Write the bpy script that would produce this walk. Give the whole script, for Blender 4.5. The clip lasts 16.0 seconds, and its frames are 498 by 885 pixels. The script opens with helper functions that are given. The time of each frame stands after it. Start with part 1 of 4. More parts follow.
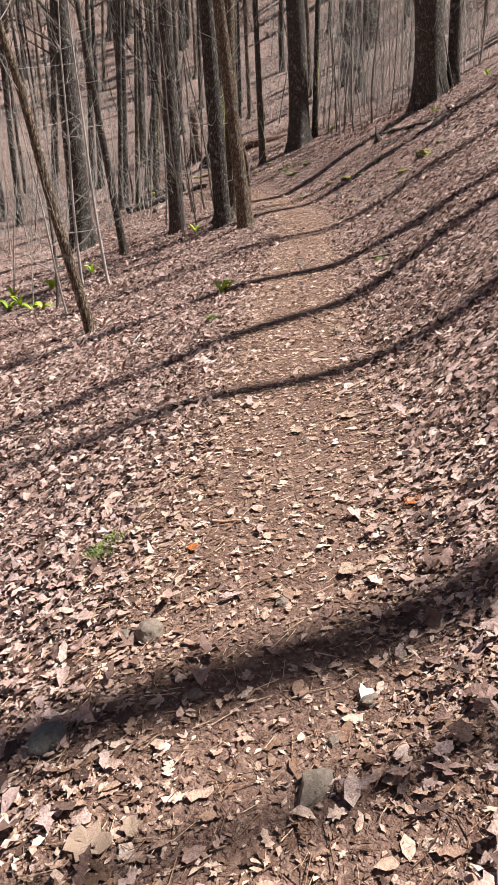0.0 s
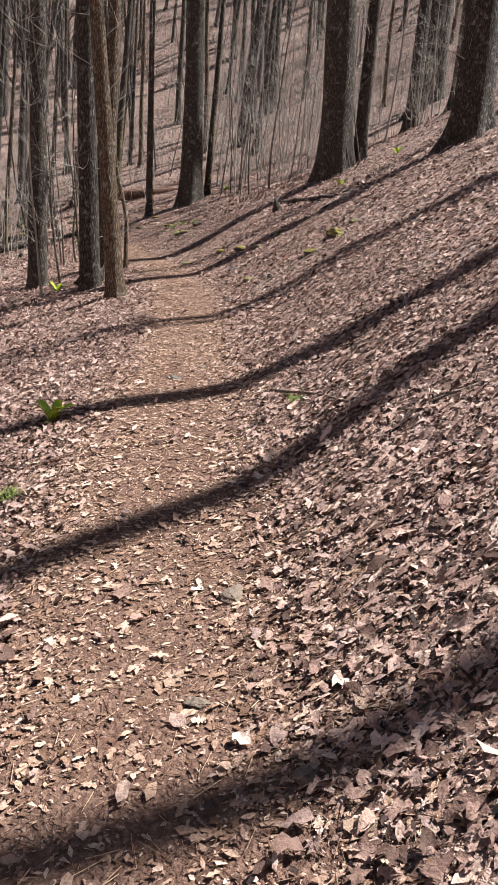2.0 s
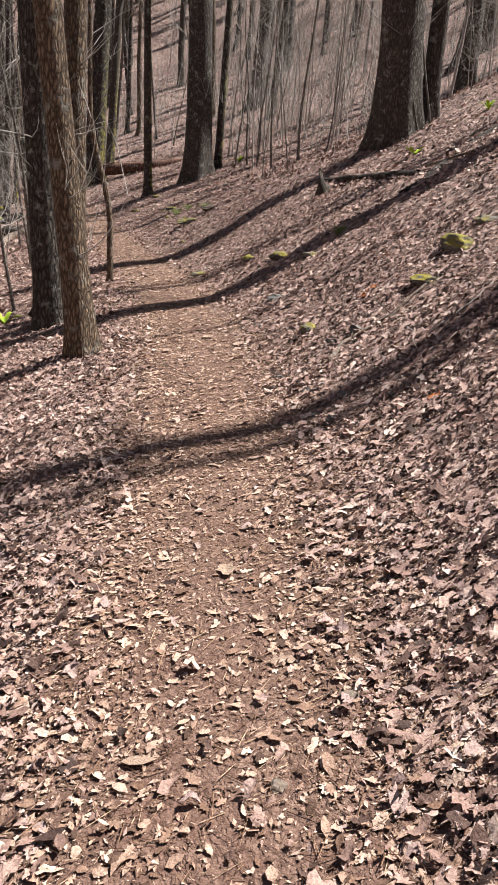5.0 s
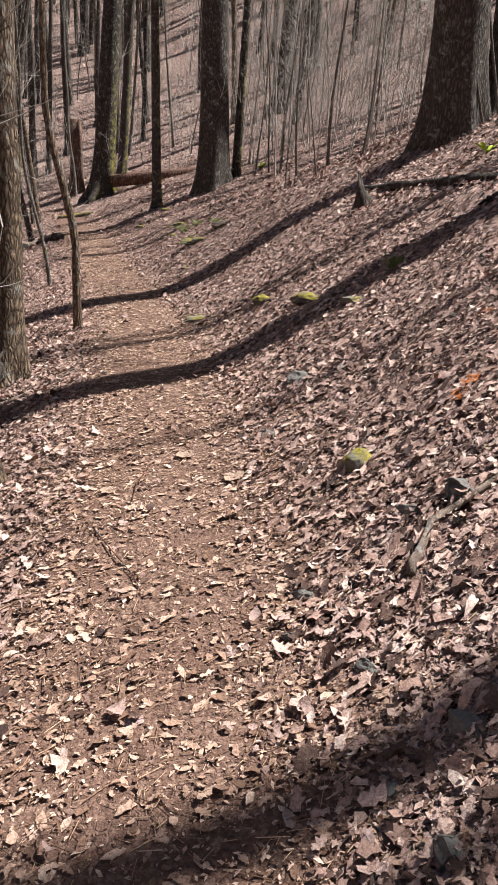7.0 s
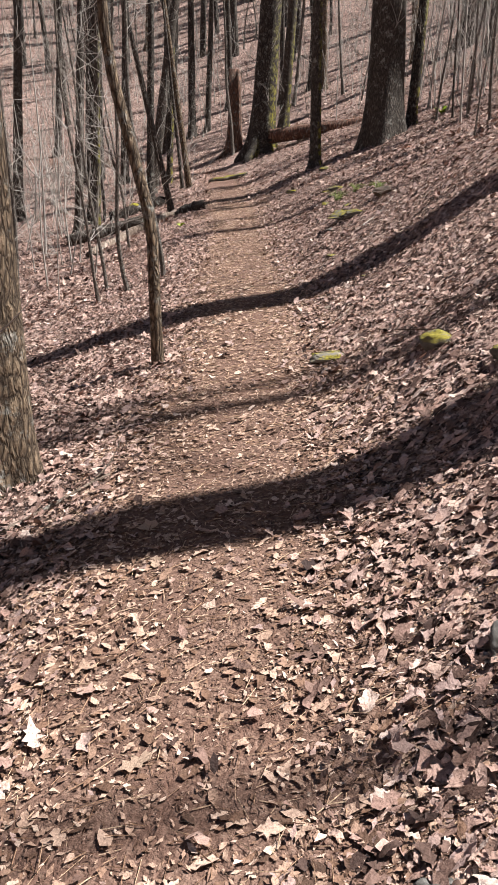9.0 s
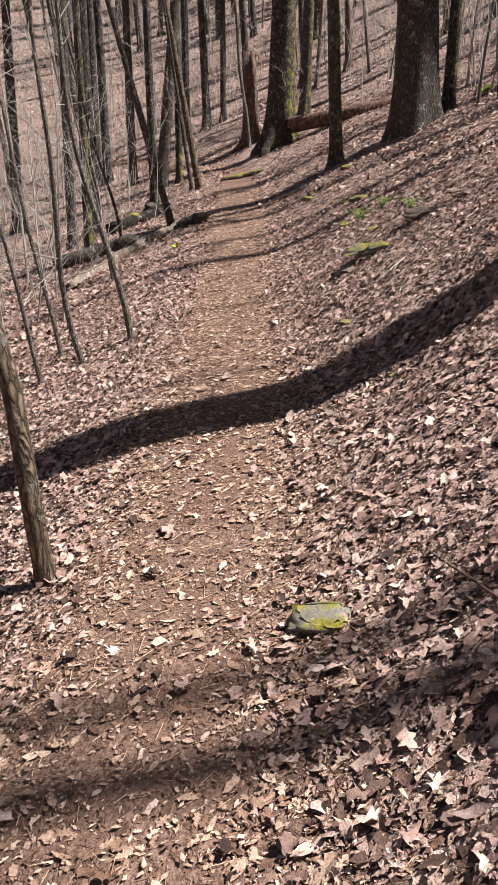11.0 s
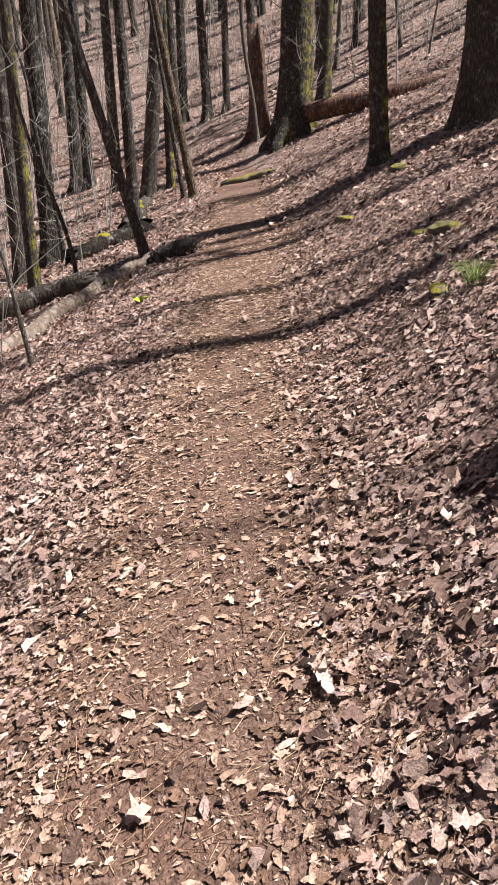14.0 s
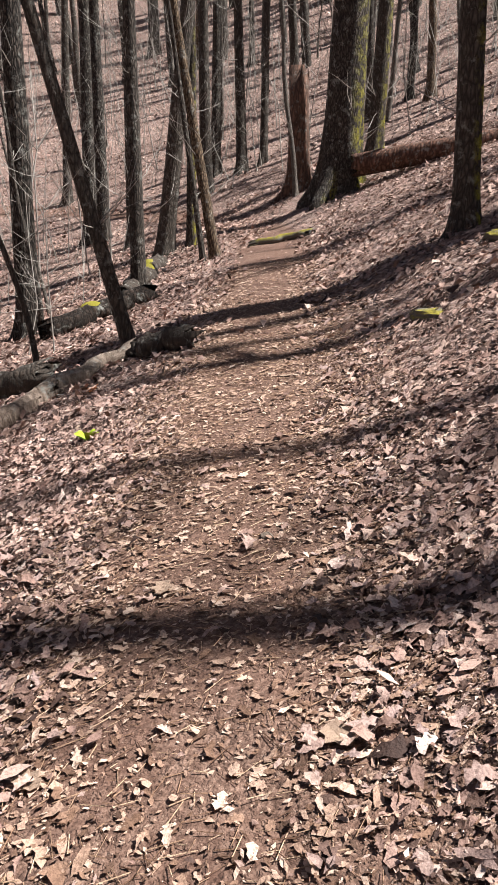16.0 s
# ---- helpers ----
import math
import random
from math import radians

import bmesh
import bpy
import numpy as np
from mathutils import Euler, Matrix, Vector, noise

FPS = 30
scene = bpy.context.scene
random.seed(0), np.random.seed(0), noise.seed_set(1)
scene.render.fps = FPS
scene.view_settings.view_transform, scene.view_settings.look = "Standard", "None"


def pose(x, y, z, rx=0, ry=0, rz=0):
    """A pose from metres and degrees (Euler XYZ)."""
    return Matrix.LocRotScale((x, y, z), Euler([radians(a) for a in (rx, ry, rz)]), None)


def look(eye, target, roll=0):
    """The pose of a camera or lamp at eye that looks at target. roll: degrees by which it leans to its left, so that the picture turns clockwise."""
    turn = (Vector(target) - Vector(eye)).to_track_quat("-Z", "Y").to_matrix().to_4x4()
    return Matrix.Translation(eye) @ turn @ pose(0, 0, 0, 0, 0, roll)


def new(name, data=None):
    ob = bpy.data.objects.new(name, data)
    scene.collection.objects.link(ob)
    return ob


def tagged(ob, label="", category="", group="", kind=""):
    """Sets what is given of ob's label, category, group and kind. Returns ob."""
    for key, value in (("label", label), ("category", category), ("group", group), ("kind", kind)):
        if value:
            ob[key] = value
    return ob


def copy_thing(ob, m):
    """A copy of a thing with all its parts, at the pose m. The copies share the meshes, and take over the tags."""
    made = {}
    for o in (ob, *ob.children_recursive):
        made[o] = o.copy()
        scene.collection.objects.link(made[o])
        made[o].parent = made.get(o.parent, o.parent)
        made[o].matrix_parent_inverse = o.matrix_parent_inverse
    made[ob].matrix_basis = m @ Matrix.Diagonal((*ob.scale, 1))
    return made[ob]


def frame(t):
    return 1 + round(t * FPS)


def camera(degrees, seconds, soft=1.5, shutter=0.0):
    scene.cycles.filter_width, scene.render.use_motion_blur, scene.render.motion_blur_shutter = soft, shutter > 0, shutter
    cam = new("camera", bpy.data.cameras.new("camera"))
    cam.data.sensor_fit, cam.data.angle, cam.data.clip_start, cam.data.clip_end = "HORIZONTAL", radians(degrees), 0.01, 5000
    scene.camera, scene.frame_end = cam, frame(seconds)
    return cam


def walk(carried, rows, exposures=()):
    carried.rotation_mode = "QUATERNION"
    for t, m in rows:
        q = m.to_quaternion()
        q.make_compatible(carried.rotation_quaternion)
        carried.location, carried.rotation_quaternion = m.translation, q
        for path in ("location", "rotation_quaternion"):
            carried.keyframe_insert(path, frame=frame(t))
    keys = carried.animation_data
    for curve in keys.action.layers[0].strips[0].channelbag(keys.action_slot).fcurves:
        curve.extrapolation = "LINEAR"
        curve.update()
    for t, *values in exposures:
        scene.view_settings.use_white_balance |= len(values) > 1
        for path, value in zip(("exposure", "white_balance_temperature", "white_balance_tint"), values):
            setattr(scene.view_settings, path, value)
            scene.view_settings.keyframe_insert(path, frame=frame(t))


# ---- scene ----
cam = camera(36.3, 16.0)
METRES, EYE, TILT, LEAN, TURN = 8.0, 1.5, 0.0, 0.0, 0.0
PATH = [
    (0, (-0.219, -0.629, 1.338), (-0.244, 1.235, 0.612), -2.2),
    (0.5, (-0.124, 0.156, 1.415), (-0.029, 2.012, 0.677), 0.2),
    (1, (0.01, 0.904, 1.457), (0.135, 2.789, 0.802), 0.1),
    (1.5, (0.034, 1.678, 1.41), (0.273, 3.559, 0.774), 2.7),
    (2, (0.029, 2.447, 1.442), (0.331, 4.331, 0.842), 4.7),
    (2.5, (0.014, 3.319, 1.551), (0.313, 5.246, 1.109), 5.8),
    (3, (0.002, 4.23, 1.559), (0.343, 6.135, 1.056), 5.8),
    (3.5, (0.132, 5.096, 1.589), (0.489, 6.993, 1.065), 5.5),
    (4, (0.186, 5.873, 1.508), (0.489, 7.751, 0.89), 3.5),
    (4.5, (0.174, 6.686, 1.554), (0.479, 8.545, 0.883), 4.0),
    (4.7, (0.185, 7.051, 1.568), (0.478, 8.912, 0.896), 4.1),
    (6.8, (0.711, 10.343, 1.626), (0.965, 12.215, 0.969), 3.2),
    (7, (0.758, 10.664, 1.567), (0.969, 12.541, 0.911), 3.0),
    (7.5, (0.883, 11.549, 1.559), (0.975, 13.423, 0.866), 2.4),
    (8, (0.983, 12.358, 1.573), (1.114, 14.204, 0.817), 4.9),
    (8.5, (1.088, 13.076, 1.597), (0.978, 14.914, 0.817), 2.1),
    (8.7, (1.071, 13.339, 1.559), (0.884, 15.174, 0.787), 1.3),
    (10.8, (1.209, 16.083, 1.853), (0.939, 17.894, 1.049), -2.3),
    (11, (1.186, 16.403, 1.833), (0.867, 18.203, 1.023), -2.8),
    (11.5, (1.07, 17.165, 1.857), (0.83, 18.974, 1.038), -1.1),
    (12, (0.954, 18.014, 1.817), (0.746, 19.839, 1.025), -2.1),
    (12.5, (0.846, 18.835, 1.781), (0.599, 20.656, 0.991), -3.9),
    (13, (0.813, 19.654, 1.703), (0.57, 21.47, 0.902), -3.6),
    (13.5, (0.669, 20.528, 1.63), (0.364, 22.329, 0.816), -3.2),
    (14, (0.481, 21.288, 1.597), (0.123, 23.077, 0.777), -4.2),
    (14.5, (0.392, 22.207, 1.537), (-0.022, 23.984, 0.717), -3.8),
    (15, (0.265, 22.934, 1.514), (-0.156, 24.72, 0.716), -3.4),
    (15.5, (0.156, 23.83, 1.418), (-0.264, 25.629, 0.652), -2.1),
    (16, (-0.043, 24.684, 1.352), (-0.473, 26.511, 0.66), -2.1),
]
walk(cam, [(t, look(eye, target, roll)) for t, eye, target, roll in PATH])

# ---- world, sun, exposure ----
SUN_AZ, SUN_EL = 14.0, 57.0          # degrees: azimuth from +x towards +y, height
world = bpy.data.worlds.new("sky")
scene.world = world
world.use_nodes = True
wn = world.node_tree
sky = wn.nodes.new("ShaderNodeTexSky")
sky.sky_type, sky.sun_disc = "NISHITA", False
sky.sun_elevation, sky.sun_rotation = radians(SUN_EL), radians(90 - SUN_AZ)
wn.nodes["Background"].inputs[1].default_value = 0.03
wn.links.new(sky.outputs[0], wn.nodes["Background"].inputs[0])
sun_data = bpy.data.lights.new("sun", "SUN")
sun_data.energy, sun_data.angle, sun_data.color = 5.0, radians(0.53), (1.0, 0.96, 0.92)
sun = new("sun", sun_data)
sun_way = Vector((math.cos(radians(SUN_EL)) * math.cos(radians(SUN_AZ)), math.cos(radians(SUN_EL)) * math.sin(radians(SUN_AZ)), math.sin(radians(SUN_EL))))
sun.matrix_world = look(sun_way * 80, (0, 0, 0))
scene.view_settings.exposure = 1.22


# ---- materials ----
class Nodes:
    """Short hand for a node material."""

    def __init__(self, name, rough=0.85):
        self.mat = bpy.data.materials.new(name)
        self.mat.use_nodes = True
        self.tree = self.mat.node_tree
        self.bsdf = self.tree.nodes["Principled BSDF"]
        self.bsdf.inputs["Roughness"].default_value = rough
        self.bsdf.inputs["Specular IOR Level"].default_value = 0.25

    def put(self, socket, value):
        if hasattr(value, "is_linked"):
            self.tree.links.new(value, socket)
        else:
            socket.default_value = value

    def coord(self, kind="Object", scale=(1, 1, 1)):
        c, m = self.tree.nodes.new("ShaderNodeTexCoord"), self.tree.nodes.new("ShaderNodeMapping")
        self.put(m.inputs["Scale"], scale)
        self.put(m.inputs["Vector"], c.outputs[kind])
        return m.outputs[0]

    def noise(self, vec, scale, detail=5.0, rough=0.6):
        n = self.tree.nodes.new("ShaderNodeTexNoise")
        for key, v in (("Vector", vec), ("Scale", scale), ("Detail", detail), ("Roughness", rough)):
            self.put(n.inputs[key], v)
        return n.outputs[0]

    def cells(self, vec, scale, feature="F1", out="Distance"):
        n = self.tree.nodes.new("ShaderNodeTexVoronoi")
        n.feature = feature
        self.put(n.inputs["Vector"], vec)
        self.put(n.inputs["Scale"], scale)
        return n.outputs[out]

    def ramp(self, fac, *stops):
        n = self.tree.nodes.new("ShaderNodeValToRGB")
        while len(n.color_ramp.elements) < len(stops):
            n.color_ramp.elements.new(0.5)
        for e, (at, colour) in zip(n.color_ramp.elements, stops):
            e.position, e.color = at, (*colour, 1) if len(colour) == 3 else colour
        self.put(n.inputs[0], fac)
        return n.outputs[0]

    def mix(self, fac, a, b, blend="MIX"):
        n = self.tree.nodes.new("ShaderNodeMix")
        n.data_type, n.blend_type = "RGBA", blend
        for i, v in ((0, fac), (6, a), (7, b)):
            self.put(n.inputs[i], (*v, 1) if isinstance(v, tuple) and len(v) == 3 else v)
        return n.outputs[2]

    def math(self, op, a, b=0.0, clamp=False):
        n = self.tree.nodes.new("ShaderNodeMath")
        n.operation, n.use_clamp = op, clamp
        self.put(n.inputs[0], a)
        self.put(n.inputs[1], b)
        return n.outputs[0]

    def normal_part(self, axis):
        g, s = self.tree.nodes.new("ShaderNodeNewGeometry"), self.tree.nodes.new("ShaderNodeSeparateXYZ")
        self.put(s.inputs[0], g.outputs["Normal"])
        return s.outputs[axis]

    def height_part(self):
        c, s = self.tree.nodes.new("ShaderNodeTexCoord"), self.tree.nodes.new("ShaderNodeSeparateXYZ")
        self.put(s.inputs[0], c.outputs["Object"])
        return s.outputs[2]

    def island(self):
        return self.tree.nodes.new("ShaderNodeNewGeometry").outputs["Random Per Island"]

    def random(self):
        return self.tree.nodes.new("ShaderNodeObjectInfo").outputs["Random"]

    def attribute(self, name):
        n = self.tree.nodes.new("ShaderNodeAttribute")
        n.attribute_name = name
        return n.outputs["Fac"]

    def done(self, colour, bump=None, strength=0.5, distance=0.02):
        self.put(self.bsdf.inputs["Base Color"], (*colour, 1) if isinstance(colour, tuple) else colour)
        if bump is not None:
            b = self.tree.nodes.new("ShaderNodeBump")
            b.inputs["Strength"].default_value, b.inputs["Distance"].default_value = strength, distance
            self.put(b.inputs["Height"], bump)
            self.put(self.bsdf.inputs["Normal"], b.outputs[0])
        return self.mat


LEAF_STOPS = ((0.0, (0.035, 0.020, 0.017)), (0.18, (0.13, 0.08, 0.064)), (0.38, (0.31, 0.20, 0.166)), (0.6, (0.44, 0.305, 0.257)),
              (0.76, (0.35, 0.255, 0.235)), (0.9, (0.56, 0.405, 0.337)), (1.0, (0.64, 0.52, 0.460)))


def ground_material():
    n = Nodes("ground_litter_and_soil", 0.95)
    c = n.coord()
    warp = n.mix(0.14, c, n.noise(c, 14.0, 4.0), "ADD")
    tint = n.tree.nodes.new("ShaderNodeSeparateColor")
    n.put(tint.inputs[0], n.cells(warp, 27.0, out="Color"))
    litter = n.ramp(tint.outputs[0], *LEAF_STOPS)
    edge = n.cells(warp, 27.0, "DISTANCE_TO_EDGE")
    # shade in the gaps between leaves, put into the colour along the cell edges
    litter = n.mix(n.ramp(edge, (0.0, (1, 1, 1)), (0.05, (0, 0, 0))), litter, (0.05, 0.031, 0.024))
    litter = n.mix(n.ramp(n.noise(c, 1.3), (0.35, (0, 0, 0)), (0.7, (0.4, 0.4, 0.4))), litter, (0.15, 0.10, 0.08))
    # blotchy darkening of the colour, standing for shaded hollows in the litter
    litter = n.mix(0.8, litter, n.ramp(n.noise(c, 5.0, 7.0, 0.8), (0.36, (0.22, 0.21, 0.21)), (0.55, (1.0, 1.0, 1.0))), "MULTIPLY")
    soil = n.ramp(n.noise(c, 55.0, 6.0, 0.7), (0.25, (0.045, 0.026, 0.020)), (0.45, (0.135, 0.080, 0.060)), (0.6, (0.235, 0.150, 0.115)), (0.75, (0.40, 0.28, 0.22)))
    soil = n.mix(n.ramp(n.noise(c, 2.2), (0.4, (0, 0, 0)), (0.75, (0.6, 0.6, 0.6))), soil, (0.11, 0.056, 0.04))
    worn = n.math("ADD", n.attribute("trail"), n.math("MULTIPLY", n.math("SUBTRACT", n.noise(c, 5.0), 0.5), 0.9), True)
    colour = n.mix(n.ramp(worn, (0.35, (0, 0, 0)), (0.7, (1, 1, 1))), litter, soil)
    rough_up = n.math("ADD", n.math("MULTIPLY", edge, 0.6), n.math("MULTIPLY", n.noise(c, 70.0), 0.35))
    return n.done(colour, rough_up, 0.9, 0.03)


def leaf_material(name, stops):
    n = Nodes(name, 0.7)
    c = n.coord()
    base = n.ramp(n.island(), *stops)
    colour = n.mix(0.6, base, n.ramp(n.noise(c, 85.0, 5.0, 0.75), (0.36, (0.30, 0.25, 0.23)), (0.56, (1.1, 1.08, 1.06))), "MULTIPLY")
    return n.done(colour, n.noise(c, 120.0, 4.0), 0.7, 0.008)


def bark_material(name, dark, pale, moss=0.0, furrow=26.0):
    n = Nodes(name, 0.92)
    c = n.coord(scale=(1, 1, 0.3))
    ridges = n.cells(n.mix(0.10, c, n.noise(c, 8.0), "ADD"), furrow, "DISTANCE_TO_EDGE")
    grain = n.noise(c, 46.0, 6.0, 0.7)
    colour = n.mix(n.ramp(ridges, (0.0, (0, 0, 0)), (0.35, (1, 1, 1))), dark, pale)
    colour = n.mix(0.7, colour, n.ramp(grain, (0.3, (0.35, 0.33, 0.32)), (0.7, (1.15, 1.12, 1.1))), "MULTIPLY")
    o = n.coord()
    lichen = n.ramp(n.noise(o, 7.0, 6.0, 0.75), (0.55, (0, 0, 0)), (0.64, (0.75, 0.75, 0.75)))
    colour = n.mix(lichen, colour, (0.29, 0.295, 0.27))
    colour = n.mix(n.math("MULTIPLY", n.random(), 0.25), colour, (0.17, 0.145, 0.12))
    if moss:
        low = n.ramp(n.math("MULTIPLY", n.height_part(), 0.16), (0.0, (1, 1, 1)), (1.0, (0, 0, 0)))
        side = n.math("MULTIPLY", n.math("ADD", n.normal_part(0), -0.25), 1.6, True)
        mask = n.math("MULTIPLY", n.math("MULTIPLY", side, low), n.ramp(n.noise(o, 7.0, 5.0, 0.7), (0.47, (0, 0, 0)), (0.57, (1, 1, 1))))
        green = n.ramp(n.noise(o, 60.0), (0.3, (0.10, 0.10, 0.015)), (0.7, (0.36, 0.32, 0.04)))
        colour = n.mix(n.math("MULTIPLY", mask, moss, True), colour, green)
    bump = n.math("ADD", n.math("MULTIPLY", ridges, 1.3), n.math("MULTIPLY", grain, 0.6))
    return n.done(colour, bump, 1.0, 0.03)


def stone_material(name, a, b, moss=0.0):
    n = Nodes(name, 0.85)
    c = n.coord()
    colour = n.mix(n.noise(c, 14.0, 6.0, 0.7), a, b)
    colour = n.mix(0.6, colour, n.ramp(n.noise(c, 90.0), (0.35, (0.5, 0.5, 0.5)), (0.65, (1.1, 1.1, 1.1))), "MULTIPLY")
    if moss:
        up = n.math("MULTIPLY", n.math("SUBTRACT", n.normal_part(2), 0.15), 1.8, True)
        mask = n.math("MULTIPLY", up, n.ramp(n.noise(c, 9.0, 5.0, 0.7), (0.5 - 0.3 * moss, (0, 0, 0)), (0.62 - 0.3 * moss, (1, 1, 1))))
        colour = n.mix(mask, colour, n.ramp(n.noise(c, 70.0, 5.0), (0.3, (0.085, 0.078, 0.013)), (0.7, (0.31, 0.26, 0.035))))
    return n.done(colour, n.noise(c, 60.0, 8.0, 0.7), 0.7, 0.012)


def plain_material(name, a, b, scale=20.0, rough=0.8, bump=0.4):
    n = Nodes(name, rough)
    c = n.coord()
    return n.done(n.mix(n.noise(c, scale, 5.0, 0.65), a, b), n.noise(c, scale * 3), bump, 0.01)


GROUND = ground_material()
LITTER = leaf_material("dry_leaves", LEAF_STOPS)
ORANGE = leaf_material("rusty_leaves", ((0.0, (0.34, 0.10, 0.03)), (1.0, (0.50, 0.17, 0.05))))
NEEDLES = leaf_material("needles_and_straw", ((0.0, (0.13, 0.07, 0.045)), (0.5, (0.36, 0.23, 0.15)), (1.0, (0.62, 0.47, 0.33))))
TRODDEN = leaf_material("trodden_crumbs", ((0.0, (0.07, 0.04, 0.028)), (0.25, (0.22, 0.13, 0.088)), (0.5, (0.38, 0.255, 0.19)), (0.8, (0.50, 0.355, 0.275)), (1.0, (0.62, 0.48, 0.39))))
BARK = bark_material("dark_furrowed_bark", (0.012, 0.011, 0.010), (0.125, 0.108, 0.094))
BARK_MOSSY = bark_material("mossy_bark", (0.012, 0.011, 0.010), (0.125, 0.108, 0.094), 1.2)
BARK_WARM = bark_material("warm_brown_bark", (0.045, 0.030, 0.020), (0.31, 0.23, 0.155), 0.0, 34.0)
BARK_SMOOTH = bark_material("pale_smooth_bark", (0.10, 0.09, 0.08), (0.33, 0.30, 0.265), 0.0, 60.0)
TWIG = plain_material("grey_twigs", (0.17, 0.155, 0.14), (0.48, 0.45, 0.41), 6.0)
DEADWOOD = bark_material("red_brown_dead_wood", (0.055, 0.026, 0.018), (0.26, 0.135, 0.095), 0.0, 12.0)
ROTTEN = bark_material("dark_rotten_wood", (0.010, 0.008, 0.007), (0.060, 0.043, 0.034), 0.0, 16.0)
PALEWOOD = bark_material("weathered_bare_wood", (0.16, 0.12, 0.095), (0.36, 0.29, 0.235), 0.0, 10.0)
STONE = stone_material("grey_stone", (0.09, 0.088, 0.08), (0.21, 0.20, 0.185))
STONE_WARM = stone_material("tan_stone", (0.12, 0.092, 0.072), (0.28, 0.225, 0.18))
STONE_MOSSY = stone_material("mossy_stone", (0.07, 0.068, 0.06), (0.19, 0.175, 0.155), 0.37)
STONE_PATCHY = stone_material("patchy_mossy_stone", (0.12, 0.11, 0.095), (0.26, 0.24, 0.20), 0.15)
MOSS = plain_material("yellow_green_moss", (0.08, 0.08, 0.012), (0.32, 0.28, 0.04), 40.0, 1.0, 0.9)
FRESH = plain_material("fresh_green_leaf", (0.20, 0.33, 0.02), (0.42, 0.52, 0.05), 12.0, 0.5, 0.2)
GRASS = plain_material("pale_green_grass", (0.07, 0.11, 0.02), (0.22, 0.26, 0.08), 9.0)


# ---- mesh helpers ----
class Sheet:
    """Collects vertices and faces and turns them into one mesh."""

    def __init__(self):
        self.v, self.f = [], []

    def tube(self, pts, radii, seg=6, wobble=None, cap=True):
        base, n = len(self.v), len(pts)
        pts = [Vector(p) for p in pts]
        side = Vector((1, 0, 0))
        for i, p in enumerate(pts):
            t = (pts[min(i + 1, n - 1)] - pts[max(i - 1, 0)]).normalized()
            side = (side - t * side.dot(t))
            if side.length < 1e-3:
                side = t.orthogonal()
            side.normalize()
            other = t.cross(side)
            for k in range(seg):
                a = 2 * math.pi * k / seg
                r = radii[i] * (wobble(i, a) if wobble else 1.0)
                self.v.append(p + (side * math.cos(a) + other * math.sin(a)) * r)
        for i in range(n - 1):
            for k in range(seg):
                a, b = base + i * seg + k, base + i * seg + (k + 1) % seg
                self.f.append((a, b, b + seg, a + seg))
        if cap:
            self.f.append(tuple(base + (n - 1) * seg + k for k in range(seg)))
            self.f.append(tuple(base + k for k in reversed(range(seg))))
        return self

    def mesh(self, name, material, smooth=True):
        me = bpy.data.meshes.new(name)
        me.from_pydata([tuple(p) for p in self.v], [], self.f)
        me.materials.append(material)
        if smooth:
            me.shade_smooth()
        return me


def part(name, me, parent, label=""):
    ob = new(name, me)
    ob.parent = parent
    return tagged(ob, label)


def thing(name, m, label, category, group=""):
    ob = new(name)
    ob.matrix_world = m
    ob.empty_display_size = 0.1
    return tagged(ob, label, category, group)


# ---- the lie of the land ----
def smooth(a, b, v):
    k = np.clip((v - a) / (b - a), 0, 1)
    return k * k * (3 - 2 * k)


TRAIL_Y = [-60, -20, -2, 1.65, 3.5, 7.3, 10.5, 13.6, 15, 17, 19.8, 21.3, 23.7, 25, 28, 29.7, 31.9, 35.2, 37.4]
TRAIL_X = [-6, -2, -.4, -.2, 0, .25, .57, .78, .76, .63, .4, .25, -.2, -.35, -.8, -1.1, -1.5, -2.1, -2.45]


def trail_line():
    """The trail's middle: along the slope, then round the head of the cove to the left and back on its far side."""
    ys = np.arange(-60, 37.4, .5)
    xs = np.interp(ys, TRAIL_Y, TRAIL_X)
    for _ in range(4):
        xs[1:-1] = (xs[:-2] + 2 * xs[1:-1] + xs[2:]) / 4
    pts = list(zip(xs, ys))
    (x, y), a = pts[-1], radians(99.5)
    for n in range(220):
        if n < 90 and a < radians(268):
            a += .7 / (18 if n < 30 else 24)
        x, y = x + .7 * math.cos(a), y + .7 * math.sin(a)
        pts.append((x, y))
    return np.array(pts)


LINE = trail_line()
ALONG = np.gradient(LINE, axis=0)
ALONG /= np.linalg.norm(ALONG, axis=1)[:, None]


def lateral(X, Y):
    """Metres to the right of the trail, and the y of the nearest place on it."""
    X = np.asarray(X, float)
    p = np.stack([X.ravel(), np.asarray(Y, float).ravel()], 1)
    off, station = np.empty(len(p)), np.empty(len(p))
    for i in range(0, len(p), 4000):
        q = p[i:i + 4000]
        d = ((q[:, None] - LINE[None]) ** 2).sum(-1)
        k = d.argmin(1)
        v = q - LINE[k]
        s = ALONG[k, 1] * v[:, 0] - ALONG[k, 0] * v[:, 1]
        e = (v * ALONG[k]).sum(1)
        off[i:i + 4000] = np.where(s < 0, -1, 1) * np.sqrt(np.maximum(d[np.arange(len(q)), k] - e * e * (np.abs(e) < .5), 1e-9))
        station[i:i + 4000] = LINE[k, 1]
    return off.reshape(X.shape), station.reshape(X.shape)


